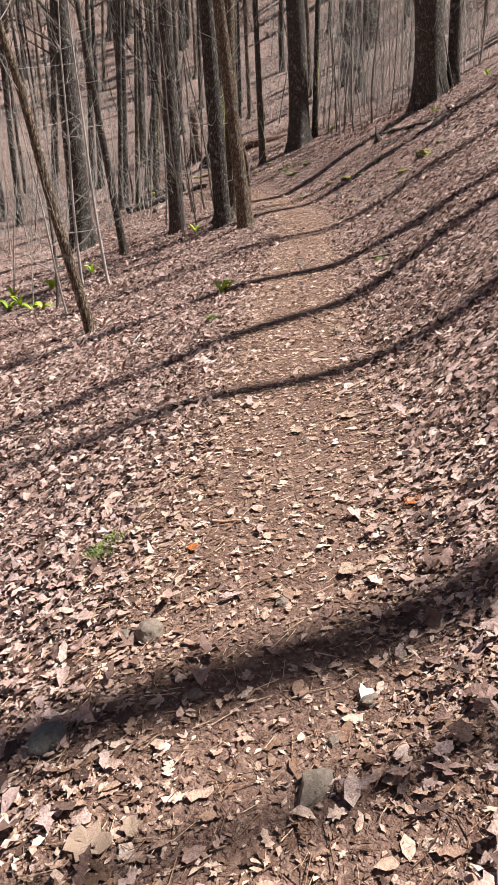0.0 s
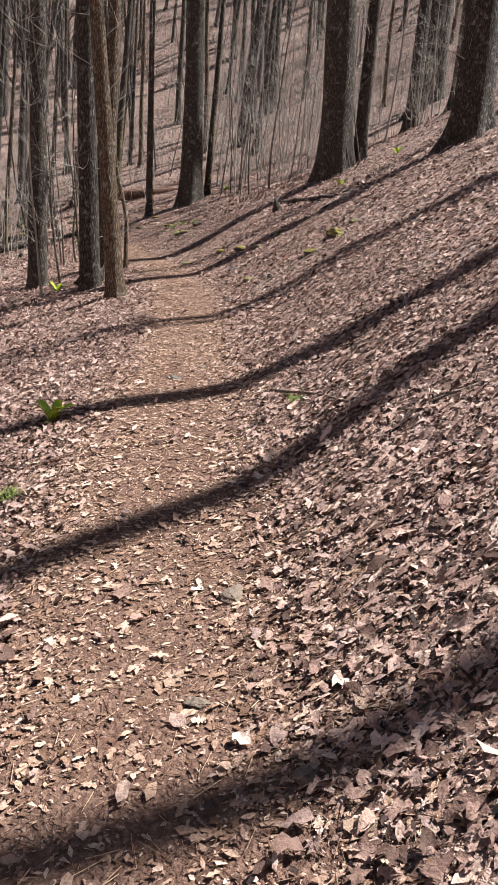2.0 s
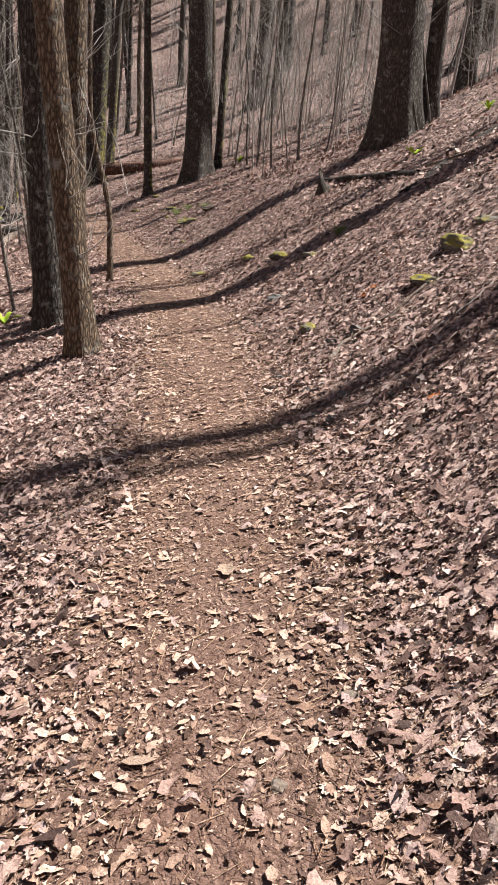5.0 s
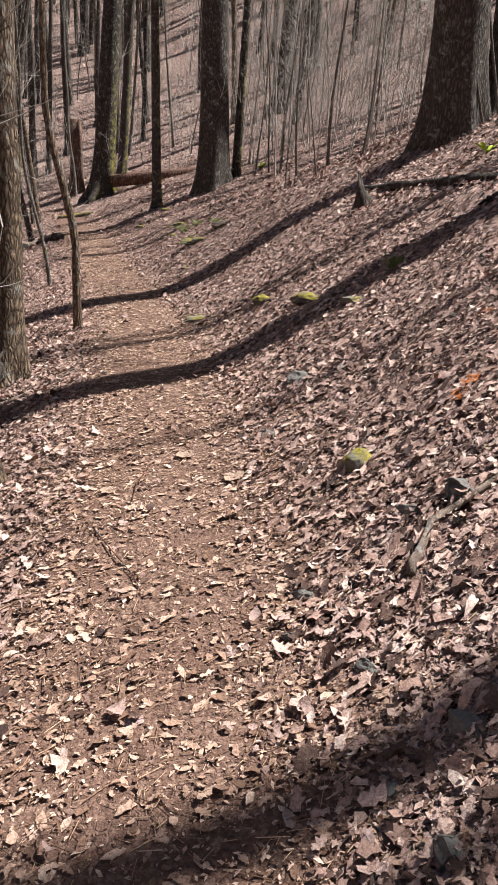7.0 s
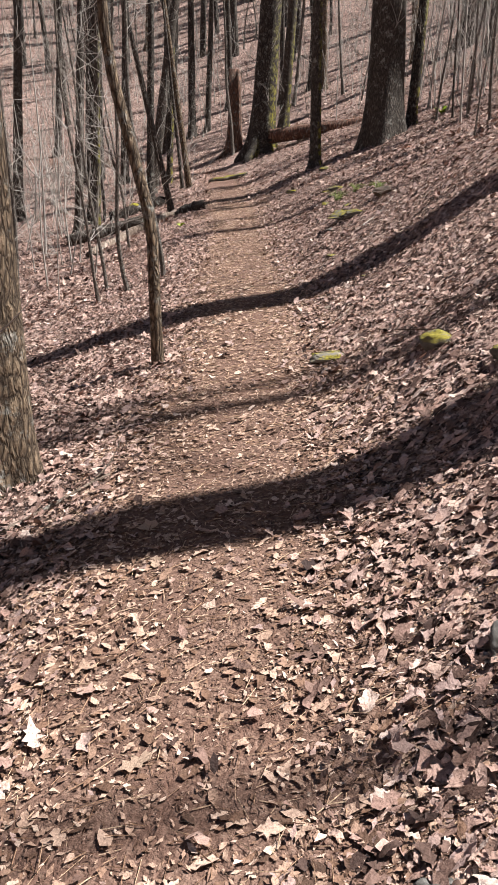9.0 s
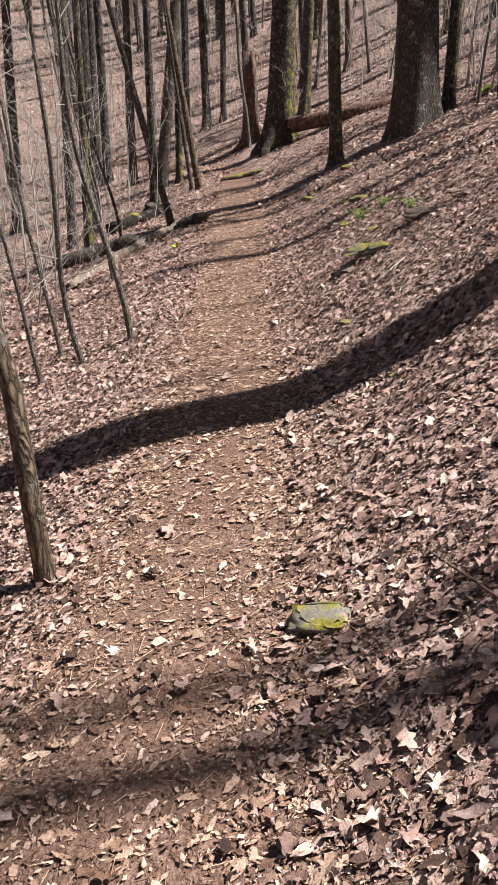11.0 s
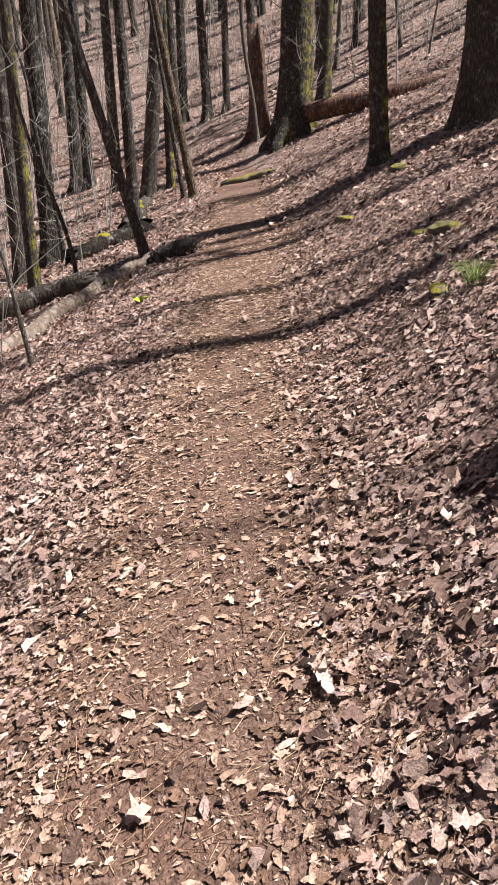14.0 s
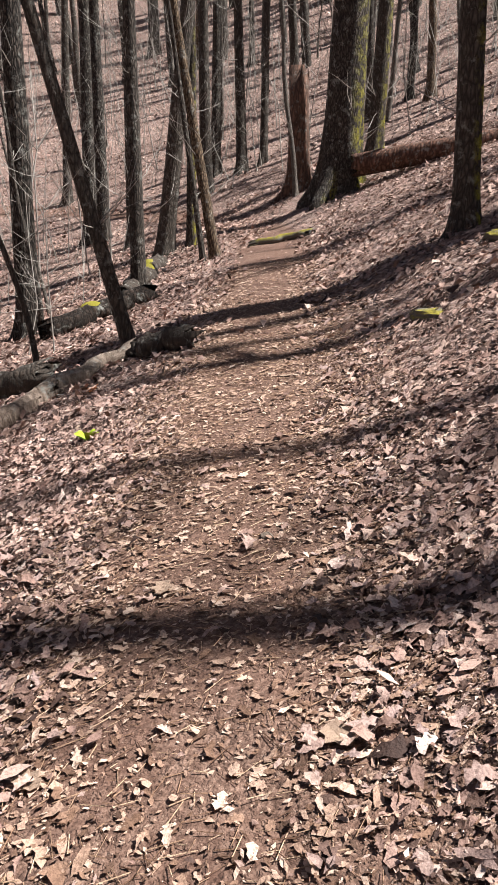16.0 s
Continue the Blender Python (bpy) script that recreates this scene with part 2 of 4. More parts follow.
def bumps(X, Y, u):
    """Small unevenness: hollows and humps off the trail, a little on it."""
    w = smooth(.35, 1.2, np.abs(u))
    b = .030 * np.sin(X * 2.1 + 1.3 * np.sin(Y * 1.1)) * np.sin(Y * 1.7 + .8 * np.sin(X * 1.9))
    b += .018 * np.sin(X * 5.3 + Y * 2.2) * np.sin(Y * 4.6 - X * 1.4)
    far = smooth(8, 25, np.abs(u))
    return b * (.2 + .8 * w) + far * .5 * np.sin(X * .31 + .7) * np.sin(Y * .27 + X * .11)


def height(X, Y):
    u, st = lateral(X, Y)
    k = .18
    right = k * np.logaddexp(0, (u - .5) / k)
    left = k * np.logaddexp(0, (-u - .45) / k)
    right = 230 * (1 - np.exp(-(right + 1.4 * (5 * np.logaddexp(0, (right - 18) / 5) - 5 * np.log1p(np.exp(-3.6)))) / 230))
    left = 14 * (1 - np.exp(-left / 14))
    cut = np.logaddexp(0, (u - .5) / k) * k - .35 * np.logaddexp(0, (u - 2.0) / .35)
    z = (.50 - .14 * smooth(21, 30, st)) * right + .09 * np.clip(cut, 0, 1.5) - .33 * left + .05 * u * np.exp(-(u / .8) ** 2)
    return z + .10 * np.exp(-((st - 16) / 3.5) ** 2) - .04 + bumps(np.asarray(X, float), np.asarray(Y, float), u)


def floor_at(x, y):
    return float(height(np.array([x]), np.array([y]))[0])


def axis(lo, hi, fine, far, step):
    mid = np.arange(lo, hi + 1e-6, fine)
    out = [step]
    while sum(out) < far:
        out.append(out[-1] * 1.16)
    grow = np.cumsum(out)
    return np.concatenate([lo - grow[::-1], mid, hi + grow])


def build_ground():
    gx, gy = axis(-7, 8.5, .13, 900, .16), axis(-3, 48, .13, 900, .16)
    X, Y = np.meshgrid(gx, gy)
    Z = height(X, Y)
    u, _ = lateral(X, Y)
    nx, ny = len(gx), len(gy)
    idx = np.arange(nx * ny).reshape(ny, nx)
    quads = np.stack([idx[:-1, :-1], idx[:-1, 1:], idx[1:, 1:], idx[1:, :-1]], -1).reshape(-1, 4)
    me = bpy.data.meshes.new("ground")
    me.from_pydata(np.stack([X, Y, Z], -1).reshape(-1, 3).tolist(), [], quads.tolist())
    worn = 1 - smooth(.35, .95, np.abs(u)).ravel()
    me.attributes.new("trail", "FLOAT", "POINT").data.foreach_set("value", worn.astype(np.float32))
    me.materials.append(GROUND)
    me.shade_smooth()
    tagged(new("ground", me), "sloping forest floor of brown leaf litter with a worn earth footpath", "ground", kind="structure")


build_ground()


# ---- trees ----
def grow_trunk(rng, r, tall, lean, seg, rings, flare=0.8, rough=0.06, crook=0.0, broken=False, knee=0.0):
    """A tapered trunk with flared roots, its foot at the origin, sunk a little."""
    s = Sheet()
    lobes, turn = rng.choice((4, 5, 6)), rng.uniform(0, 6)
    ph = [rng.uniform(0, 6) for _ in range(4)]
    pts, radii = [], []
    for i in range(rings + 1):
        q = (i / rings) ** 1.8
        z = -0.5 + (tall + 0.5) * q
        bend = crook * math.sin(z * 0.9 + ph[0]) + 0.4 * crook * math.sin(z * 2.3 + ph[1])
        bend += knee * (min(max(z, 1.0), 2.1) - 1.0)
        pts.append((lean[0] * z + bend, lean[1] * z + crook * math.sin(z * 0.7 + ph[2]), z))
        top = 0.85 if broken else 0.12
        radii.append(r * (1 - (1 - top) * max(z, 0) / tall) * (1 + flare * math.exp(-max(z, -0.3) / (1.3 * r + 0.05)) * 0.7))

    def wobble(i, a):
        z = pts[i][2]
        root = flare * 0.55 * math.exp(-max(z, -.2) / (1.5 * r + .05)) * math.cos(lobes * a + turn)
        ridge = rough * (noise.noise(Vector((math.cos(a) * 3 + ph[0], math.sin(a) * 3, z * 0.9))) + 0.5 * math.sin(a * seg * .5))
        return 1 + root + ridge
    s.tube(pts, radii, seg, wobble)
    if broken:
        for k in range(seg):
            s.v[-1 - k] = s.v[-1 - k] + Vector((0, 0, rng.uniform(-.25, .45)))
    return s, pts, radii


def twig_out(s, rng, at, way, length, r, depth, bits=4):
    """A crooked limb that forks."""
    pts, d = [Vector(at)], Vector(way).normalized()
    for i in range(bits):
        d = (d + Vector((rng.uniform(-.28, .28), rng.uniform(-.28, .28), rng.uniform(-.05, .30)))).normalized()
        pts.append(pts[-1] + d * (length / bits))
    s.tube(pts, [r * (1 - .8 * i / bits) for i in range(bits + 1)], 5 if r > .03 else 3, cap=False)
    if depth:
        for _ in range(rng.choice((2, 3))):
            i = rng.randrange(1, bits + 1)
            out = (d + Vector((rng.uniform(-1, 1), rng.uniform(-1, 1), rng.uniform(-.2, .7)))).normalized()
            twig_out(s, rng, pts[i], out, length * rng.uniform(.45, .7), r * .5, depth - 1, 3)


def grow_branches(rng, pts, radii, r, tall, low=0.45, count=14, depth=2, reach=0.22):
    s = Sheet()
    spots = [i for i, p in enumerate(pts) if p[2] > tall * low]
    for _ in range(count):
        i = rng.choice(spots)
        a = rng.uniform(0, 2 * math.pi)
        way = Vector((math.cos(a), math.sin(a), rng.uniform(.3, 1.1)))
        twig_out(s, rng, pts[i], way, tall * reach * rng.uniform(.5, 1.1) * (1.25 - pts[i][2] / tall), radii[i] * rng.uniform(.3, .5) + .006, depth)
    return s


def small_twigs(rng, pts, radii, count, length, lo, hi):
    """Thin dead side twigs low on the stem."""
    s = Sheet()
    spots = [i for i, p in enumerate(pts) if lo < p[2] < hi] or [len(pts) // 2]
    for _ in range(count):
        i = rng.choice(spots)
        a = rng.uniform(0, 2 * math.pi)
        way = Vector((math.cos(a), math.sin(a), rng.uniform(-.1, .7)))
        twig_out(s, rng, pts[i], way, length * rng.uniform(.5, 1.2), .0045 + radii[i] * .04, 1)
    return s


def tree(x, y, width, lean=(0, 0), bark=BARK, label="tall bare tree with dark furrowed bark on the slope", tall=None, seed=0, seg=22, flare=.5,
         crook=0.0, low_twigs=10, rough=.06, group="bare forest trees", name="tree", low=.42):
    rng = random.Random(f"tree {x} {y} {seed}")
    r = width / 2
    tall = tall or min(24.0, 9 + 34 * r)
    root = thing(name, pose(x, y, floor_at(x, y), 0, 0, 0), label, "tree", group)
    s, pts, radii = grow_trunk(rng, r, tall, lean, seg, 42, flare, rough, crook)
    part("trunk", s.mesh("trunk", bark), root)
    tagged(part("bare_crown", grow_branches(rng, pts, radii, r, tall, low, 12, 2).mesh("bare_crown", bark), root), kind="stuff")
    if low_twigs:
        part("twig_spray", small_twigs(rng, pts, radii, low_twigs, 1.15, .8, min(7, tall * .6)).mesh("twig_spray", TWIG), root, "thin dead side twigs")["kind"] = "stuff"
    return root


def sapling(x, y, width, lean=(0, 0), bark=BARK_SMOOTH, label="slender leafless sapling with pale smooth bark", tall=6.0, crook=.05, twigs=14, seed=0, flare=.25, knee=0.0):
    rng = random.Random(f"sapling {x} {y} {seed}")
    root = thing("sapling", pose(x, y, floor_at(x, y)), label, "sapling", "saplings")
    s, pts, radii = grow_trunk(rng, width / 2, tall, lean, 9, 30, flare, .05, crook, False, knee)
    part("stem", s.mesh("stem", bark), root)
    tagged(part("twig_spray", small_twigs(rng, pts, radii, twigs, 1.1, .7, tall).mesh("twig_spray", TWIG), root), kind="stuff")
    return root


# the trees that stand along the walk
tree(-.31, 14.68, .27, (-.092, .01), BARK_WARM, "leaning slim tree with brown bark at the path's edge", tall=15, flare=.35)
tree(-.83, 16.68, .37, (-.034, 0), BARK, "upright dark tree close beside a leaning slimmer one", tall=18, flare=.3)
tree(-2.09, 19.28, .40, (.008, 0), BARK, tall=18, flare=.35)
tree(-5.27, 22.77, .66, (.012, 0), BARK)
tree(-3.18, 17.38, .18, (-.096, 0), BARK, "thin dark tree leaning down the slope", tall=12, flare=.3)
tree(-5.88, 35.14, .36, (.08, 0), BARK)
tree(-6.56, 48.0, .38, (.032, 0), BARK)
tree(.34, 32.95, .27, (-.02, .004), BARK_MOSSY, "slim tree with yellow-green moss up one side of its trunk", tall=17, flare=.55)
tree(1.9, 33.0, .82, (-.02, .01), BARK, "stout old tree with flared roots and blackish bark", tall=24, flare=.38, seg=30)
tree(2.55, 33.6, .26, (.03, 0), BARK_MOSSY, "slim pale-barked tree close behind a stout one", tall=15)
tree(4.85, 22.35, .80, (-.085, -.06), BARK, "massive dark tree leaning slightly with spreading roots", tall=25, flare=.38, seg=32)
tree(5.5, 22.6, .34, (-.03, -.06), BARK, "dark tree grown close against a massive one", tall=18)
tree(6.55, 18.2, .68, (-.09, -.06), BARK, "stout dark tree high on the bank", tall=23, flare=.5, seg=28)
tree(-.62, 17.2, .30, (.02, 0), BARK_WARM, "tree with warm brown ridged bark beside the path", tall=16, flare=.45, seg=26)
tree(-2.88, 31.7, .15, (-.20, -.04), BARK, "thin dark tree leaning out over the slope", tall=10, flare=.3)
tree(-3.78, 38.4, .20, (-.115, -.025), BARK_WARM, "slim tree leaning out at the path's bend", tall=12, flare=.3)
tree(-3.95, 38.2, .11, (-.08, -.02), BARK, "thin dark stem beside a leaning tree", tall=10, flare=.3)
tree(-5.5, 40.6, .38, (.165, .03), BARK, "dark tree leaning uphill, below the path", tall=15, flare=.35)
tree(-4.95, 40.8, .22, (.06, .01), BARK_MOSSY, tall=14, flare=.3)
tree(-1.95, 42.3, .84, (.066, .012), BARK_MOSSY, "great tree with mossy trunk and one long root", tall=26, flare=.55, seg=32)
tree(-1.35, 44.6, .40, (.06, .01), BARK_MOSSY, tall=20)
tree(-5.05, 49.3, .26, (.05, .01), BARK, tall=16)
tree(-6.75, 49.85, .33, (.059, .014), BARK, tall=18)
tree(-8.66, 44.83, .34, (.052, .012), BARK, tall=18)
tree(-7.2, 43.2, .32, (.06, .013), BARK, tall=17)
tree(-12.58, 51.03, .32, (.10, .02), BARK, tall=17)
tree(-5.83, 33.64, .24, (.087, .015), BARK, tall=15)
tree(-10.33, 40.34, .37, (.105, .019), BARK, tall=17)
tree(-4.88, 32.18, .20, (.07, .02), BARK_MOSSY, "slim tree with pale lichen beside a rotten log", tall=13, flare=.35)
tree(-4.59, 36.54, .24, (.05, 0), BARK, tall=15, flare=.4)
tree(-9.19, 45.14, .38, (.072, .017), BARK, tall=18)
tree(-5.70, 49.12, .33, (.012, 0), BARK, tall=18)
sapling(-2.15, 8.28, .13, (-.205, 0), BARK_WARM, "bare sapling leaning away from the path", tall=8, crook=.04, twigs=18)
sapling(-.21, 19.12, .095, (-.03, .005), BARK_WARM, "knotted slender sapling standing at the path's edge", tall=8, crook=.03, twigs=8, knee=-.22)
sapling(-1.53, 23.03, .06, (.02, 0), crook=.13, tall=5.5)
sapling(-1.30, 23.54, .065, (-.06, 0), crook=.10, tall=6.5)
sapling(-1.75, 22.6, .045, (-.10, 0), crook=.09, tall=5)
sapling(-2.1, 23.6, .05, (-.06, 0), crook=.07, tall=5.5)
sapling(-2.6, 22.2, .05, (-.02, 0), crook=.06, tall=6)
sapling(-5.42, 34.81, .09, (-.10, -.01), BARK, "crooked thin dark sapling", tall=6, crook=.12)
sapling(-4.15, 31.84, .07, (-.10, 0), BARK, "crooked thin dark sapling", tall=6, crook=.10)
sapling(-2.83, 27.59, .05, (-.08, 0), BARK_SMOOTH, tall=4)
sapling(-3.19, 43.82, .13, (-.052, -.009), BARK_SMOOTH, "slim pale tree beside a broken snag", tall=9, crook=.05, flare=.5)
sapling(-1.0, 17.3, .05, (-.14, 0), BARK_SMOOTH, tall=5)
sapling(-1.5, 18.4, .05, (-.12, 0), BARK_SMOOTH, tall=5.5)
sapling(5.35, 22.2, .045, (-.20, .02), BARK_SMOOTH, "pale thin sapling leaning across a massive trunk", tall=6, twigs=10)
sapling(5.15, 21.9, .04, (-.35, .02), BARK_SMOOTH, "pale thin sapling leaning across a massive trunk", tall=5, twigs=8)
sapling(3.0, 32.5, .06, (.06, 0), BARK_SMOOTH, tall=6)
sapling(3.3, 32.2, .05, (-.05, 0), BARK, "thin dark leafless sapling on the bank", tall=6)
sapling(2.9, 26.0, .03, (.1, 0), tall=3)
sapling(3.4, 25.2, .03, (-.15, 0), tall=3.2)

# trees added up the bank, placed and thickened so their shadows lie across the path
for far, line, width, tip in ((9, .74, .10, 0), (11, 1.26, .30, 0), (10, 3.95, .24, .04), (9, 6.15, .27, -.28), (9, 8.15, .40, .02), (12, 11.6, .16, 0), (13, 11.95, .30, 0),
                              (12, 14.9, .09, 0), (13, 17.9, .20, 0), (13, 18.25, .14, 0), (11, 21.85, .06, 0), (11, 26.65, .34, .1), (13, 28.15, .30, .1), (10, 30.35, .32, .05),
                              (12, 30.95, .26, .05), (12, 32.6, .40, -.2), (13, 36.2, .34, 0)):
    tree(far, line + (far - .3) * math.tan(radians(SUN_AZ)) - tip * (far - .3), width * (1.25 + .09 * (far - 5)), (0, tip), BARK, "tall bare tree added up the bank for its shadow", tall=21, low_twigs=0, low=.62)


def snag():
    """A broken-off dead trunk."""
    rng = random.Random(5)
    x, y = -3.2, 44.5
    root = thing("broken_snag", pose(x, y, floor_at(x, y)), "dead brown tree trunk broken off above head height", "tree stump")
    s, _, _ = grow_trunk(rng, .27, 2.5, (.02, 0), 16, 16, .7, .10, 0, True)
    part("trunk", s.mesh("trunk", DEADWOOD), root)


snag()


# ---- the forest beyond ----
def forest_tree(n):
    rng = random.Random(100 + n)
    width, tall = (.16, .22, .28, .34, .42, .52, .12)[n], (13, 15, 17, 18, 20, 21, 11)[n]
    root = thing("tree", pose(0, 0, -60), "tall bare forest tree with a straight grey-brown trunk", "tree", "bare forest trees")
    lean = (rng.uniform(-.05, .05), rng.uniform(-.05, .05))
    s, pts, radii = grow_trunk(rng, width / 2, tall, lean, 10, 16, .5, .07, .03)
    part("trunk", s.mesh("trunk", (BARK, BARK_WARM, BARK, BARK, BARK, BARK, BARK_SMOOTH)[n]), root)
    tagged(part("bare_crown", grow_branches(rng, pts, radii, width / 2, tall, .35, 10, 1).mesh("bare_crown", BARK_WARM), root), kind="stuff")
    tagged(part("twig_spray", small_twigs(rng, pts, radii, 12, 1.3, .8, tall * .7).mesh("twig_spray", TWIG), root), kind="stuff")
    return root


def brush_stem(n):
    rng = random.Random(200 + n)
    tall = (3.2, 4.5, 5.5, 6.5, 2.4)[n]
    root = thing("sapling", pose(0, 0, -60), "thin leafless understorey sapling with pale twigs", "sapling", "saplings")
    s, pts, radii = grow_trunk(rng, (.014, .018, .024, .03, .011)[n], tall, (rng.uniform(-.12, .12), rng.uniform(-.12, .12)), 6, 14, .2, .03, .06)
    part("stem", s.mesh("stem", TWIG if n != 3 else BARK_SMOOTH), root)
    tagged(part("twig_spray", small_twigs(rng, pts, radii, 22, 1.0, .4, tall).mesh("twig_spray", TWIG), root), kind="stuff")
    return root


def scatter(makers, count, rng, box, keep):
    """Copies of the patterns over the slopes, at least a little apart; each pattern itself becomes one of them."""
    made, spots = [m for m in makers], []
    tries = np.array([(rng.uniform(box[0], box[1]), rng.uniform(box[2], box[3])) for _ in range(count * 5)])
    u, st = lateral(tries[:, 0], tries[:, 1])
    z = height(tries[:, 0], tries[:, 1])
    for (x, y), off, s, h in zip(tries, u, st, z):
        if len(spots) >= count:
            break
        if not keep(x, y, off, rng) or any((x - a) ** 2 + (y - b) ** 2 < .5 for a, b in spots):
            continue
        m = pose(x, y, h, rng.uniform(-3, 3), rng.uniform(-3, 3), rng.uniform(0, 360)) @ Matrix.Diagonal((*(rng.uniform(.8, 1.2),) * 3, 1))
        if len(spots) < len(made):
            made[len(spots)].matrix_basis = m
        else:
            copy_thing(made[rng.randrange(len(made))], m)
        spots.append((x, y))


def trees_here(x, y, u, rng):
    if y < 46 and x > -14:
        if u > 0:
            return u > 9 and y > 24 and rng.random() < .5
        return u < -5.5 and (x < -.34 * (y + 2) * .5 - 3 or u < -7)
    return abs(u) > 3


def brush_here(x, y, u, rng):
    if y < 45 and x > -16:
        return (u > 4.2 and y > 23) or (u < -2.2 and y > 9)
    return abs(u) > 2.5


chance = random.Random(11)
scatter([forest_tree(n) for n in range(7)], 320, chance, (-42, 34, 6, 92), trees_here)
scatter([brush_stem(n) for n in range(5)], 130, chance, (-16, 9, 9, 46), brush_here)
scatter([brush_stem(n) for n in range(5)], 70, chance, (3, 11, 23, 44), brush_here)
scatter([brush_stem(n) for n in range(5)], 110, chance, (-24, 24, 44, 75), brush_here)


def far_woods():
    """The stand of trunks up to the ridge, and the pale brush under it."""
    rng = random.Random(31)
    for name, count, label, material, box in (("far_woods", 650, "distant stand of bare grey trunks up to the ridge", BARK, (-75, 75, 58, 150)),
                                             ("undergrowth", 2600, "thicket of thin pale leafless stems over the far slope", TWIG, (-30, 26, 22, 88))):
        xy = np.array([(rng.uniform(box[0], box[1]), rng.uniform(box[2], box[3])) for _ in range(count)])
        u, _ = lateral(xy[:, 0], xy[:, 1])
        z = height(xy[:, 0], xy[:, 1])
        s = Sheet()
        for (x, y), off, h in zip(xy, u, z):
            if abs(off) < (2.4 if y < 46 else 1.5) or (y < 46 and 0 < off < (5.5 if y > 27 else 9)):
                continue
            lx, ly = rng.uniform(-.07, .07), rng.uniform(-.07, .07)
            if name == "far_woods":
                r, tall = rng.uniform(.06, .24), rng.uniform(12, 20)
                s.tube([(x + lx * k, y + ly * k, h - .3 + k) for k in (0, tall * .3, tall * .6, tall)], [r * 1.2, r * .9, r * .7, r * .2], 6, cap=False)
                for _ in range(5):
                    k = rng.uniform(.25, .9) * tall
                    twig_out(s, rng, (x + lx * k, y + ly * k, h + k), (rng.uniform(-1, 1), rng.uniform(-1, 1), .5), 2.5, r * .25 + .01, 0)
            else:
                r, tall = rng.uniform(.007, .02), rng.uniform(.8, 4.5)
                b = [rng.uniform(-.28, .28) * (tall / 4) for _ in range(4)]
                lx, ly = lx * 3, ly * 3
                pts = [(x + lx * k * tall + b[i], y + ly * k * tall, h - .1 + k * tall) for i, k in enumerate((0, .35, .7, 1))]
                s.tube(pts, [r, r * .8, r * .6, r * .3], 3, cap=False)
                for _ in range(4):
                    twig_out(s, rng, pts[rng.choice((1, 2))], (rng.uniform(-1, 1), rng.uniform(-1, 1), rng.uniform(0, 1)), rng.uniform(.4, 1.1), r * .5, 0, 3)
        tagged(new(name, s.mesh(name, material)), label, "woods", kind="stuff")


far_woods()


# ---- logs ----
def fallen_log(a, b, r0, r1, material, label, seed, sag=0.0, seg=18, name="fallen_log", jag=.12, knots=0, moss=0):
    rng = random.Random(seed)
    a, b = Vector(a), Vector(b)
    root = thing(name, Matrix.Translation(a), label, "log")
    n = 26
    pts = [(b - a) * (i / n) + Vector((math.sin(i * .55 + seed) * .04, math.cos(i * .4) * .04, -sag * math.sin(math.pi * i / n))) for i in range(n + 1)]
    radii = [r0 + (r1 - r0) * i / n for i in range(n + 1)]
    s = Sheet()
    s.tube(pts, radii, seg, lambda i, t: 1 + jag * noise.noise(Vector((i * .35, math.cos(t) * 2 + seed, math.sin(t) * 2))) + .04 * math.sin(t * 7))
    way = (b - a).normalized()
    for k in range(seg):
        s.v[k] = s.v[k] - way * rng.uniform(-.12, .22)
        s.v[n * seg + k] = s.v[n * seg + k] + way * rng.uniform(-.1, .2)
    part("log_body", s.mesh("log_body", material), root)
    for k in range(knots):
        i = rng.randrange(3, n - 3)
        q = Sheet()
        up = Vector((rng.uniform(-.6, .6), rng.uniform(-.5, .1), 1)).normalized()
        q.tube([pts[i], pts[i] + up * (radii[i] + rng.uniform(.05, .16))], [.05, .03], 7)
        part("branch_stub", q.mesh("branch_stub", material), root)
    for k in range(moss):
        i = rng.randrange(2, n - 8)
        q = Sheet()
        q.tube([p + Vector((0, 0, radii[i] * .45)) for p in pts[i:i + 7]], [radii[i] * .72 * w for w in (.2, .75, .95, 1, .9, .7, .2)], 12,
               lambda j, t: 1 + .3 * noise.noise(Vector((j * .9 + seed, math.cos(t) * 3, math.sin(t) * 3))))
        part("moss_patch", q.mesh("moss_patch", MOSS), root, "yellow-green moss")
    return root


def lift(x, y, d):
    return (x, y, floor_at(x, y) + d)


fallen_log((-1.45, 41.75, 1.22), (5.2, 40.2, 2.15), .23, .19, DEADWOOD, "red-brown fallen trunk broken off against a mossy tree", 3, knots=5)
fallen_log(lift(-4.95, 30.75, .10), lift(-3.5, 31.1, .10), .15, .13, ROTTEN, "dark rotten log lying below the path", 4, jag=.25)
fallen_log(lift(-4.85, 33.9, .10), lift(-4.0, 35.2, .10), .15, .14, ROTTEN, "dark rotten log with moss on top", 5, jag=.25, moss=1)
fallen_log(lift(-4.5, 35.6, .1), lift(-5.2, 39.3, .12), .15, .16, ROTTEN, "dark rotten log with bright moss at its end", 6, jag=.25, moss=2)
fallen_log(lift(-2.55, 31.15, .06), lift(-2.0, 30.95, .08), .12, .12, ROTTEN, "short charred chunk of wood at the path's edge", 7, jag=.35)
fallen_log(lift(-3.7, 27.9, .05), lift(-3.08, 30.3, .06), .10, .09, PALEWOOD, "weathered barkless log lying below the path", 8)
fallen_log(lift(-3.08, 30.3, .06), lift(-2.7, 31.4, .05), .09, .06, PALEWOOD, "curved weathered root of bare wood", 9)
fallen_log(lift(-3.0, 38.6, .03), lift(-2.1, 38.7, .05), .07, .06, STONE_MOSSY, "low mossy log beside the path's bend", 10)
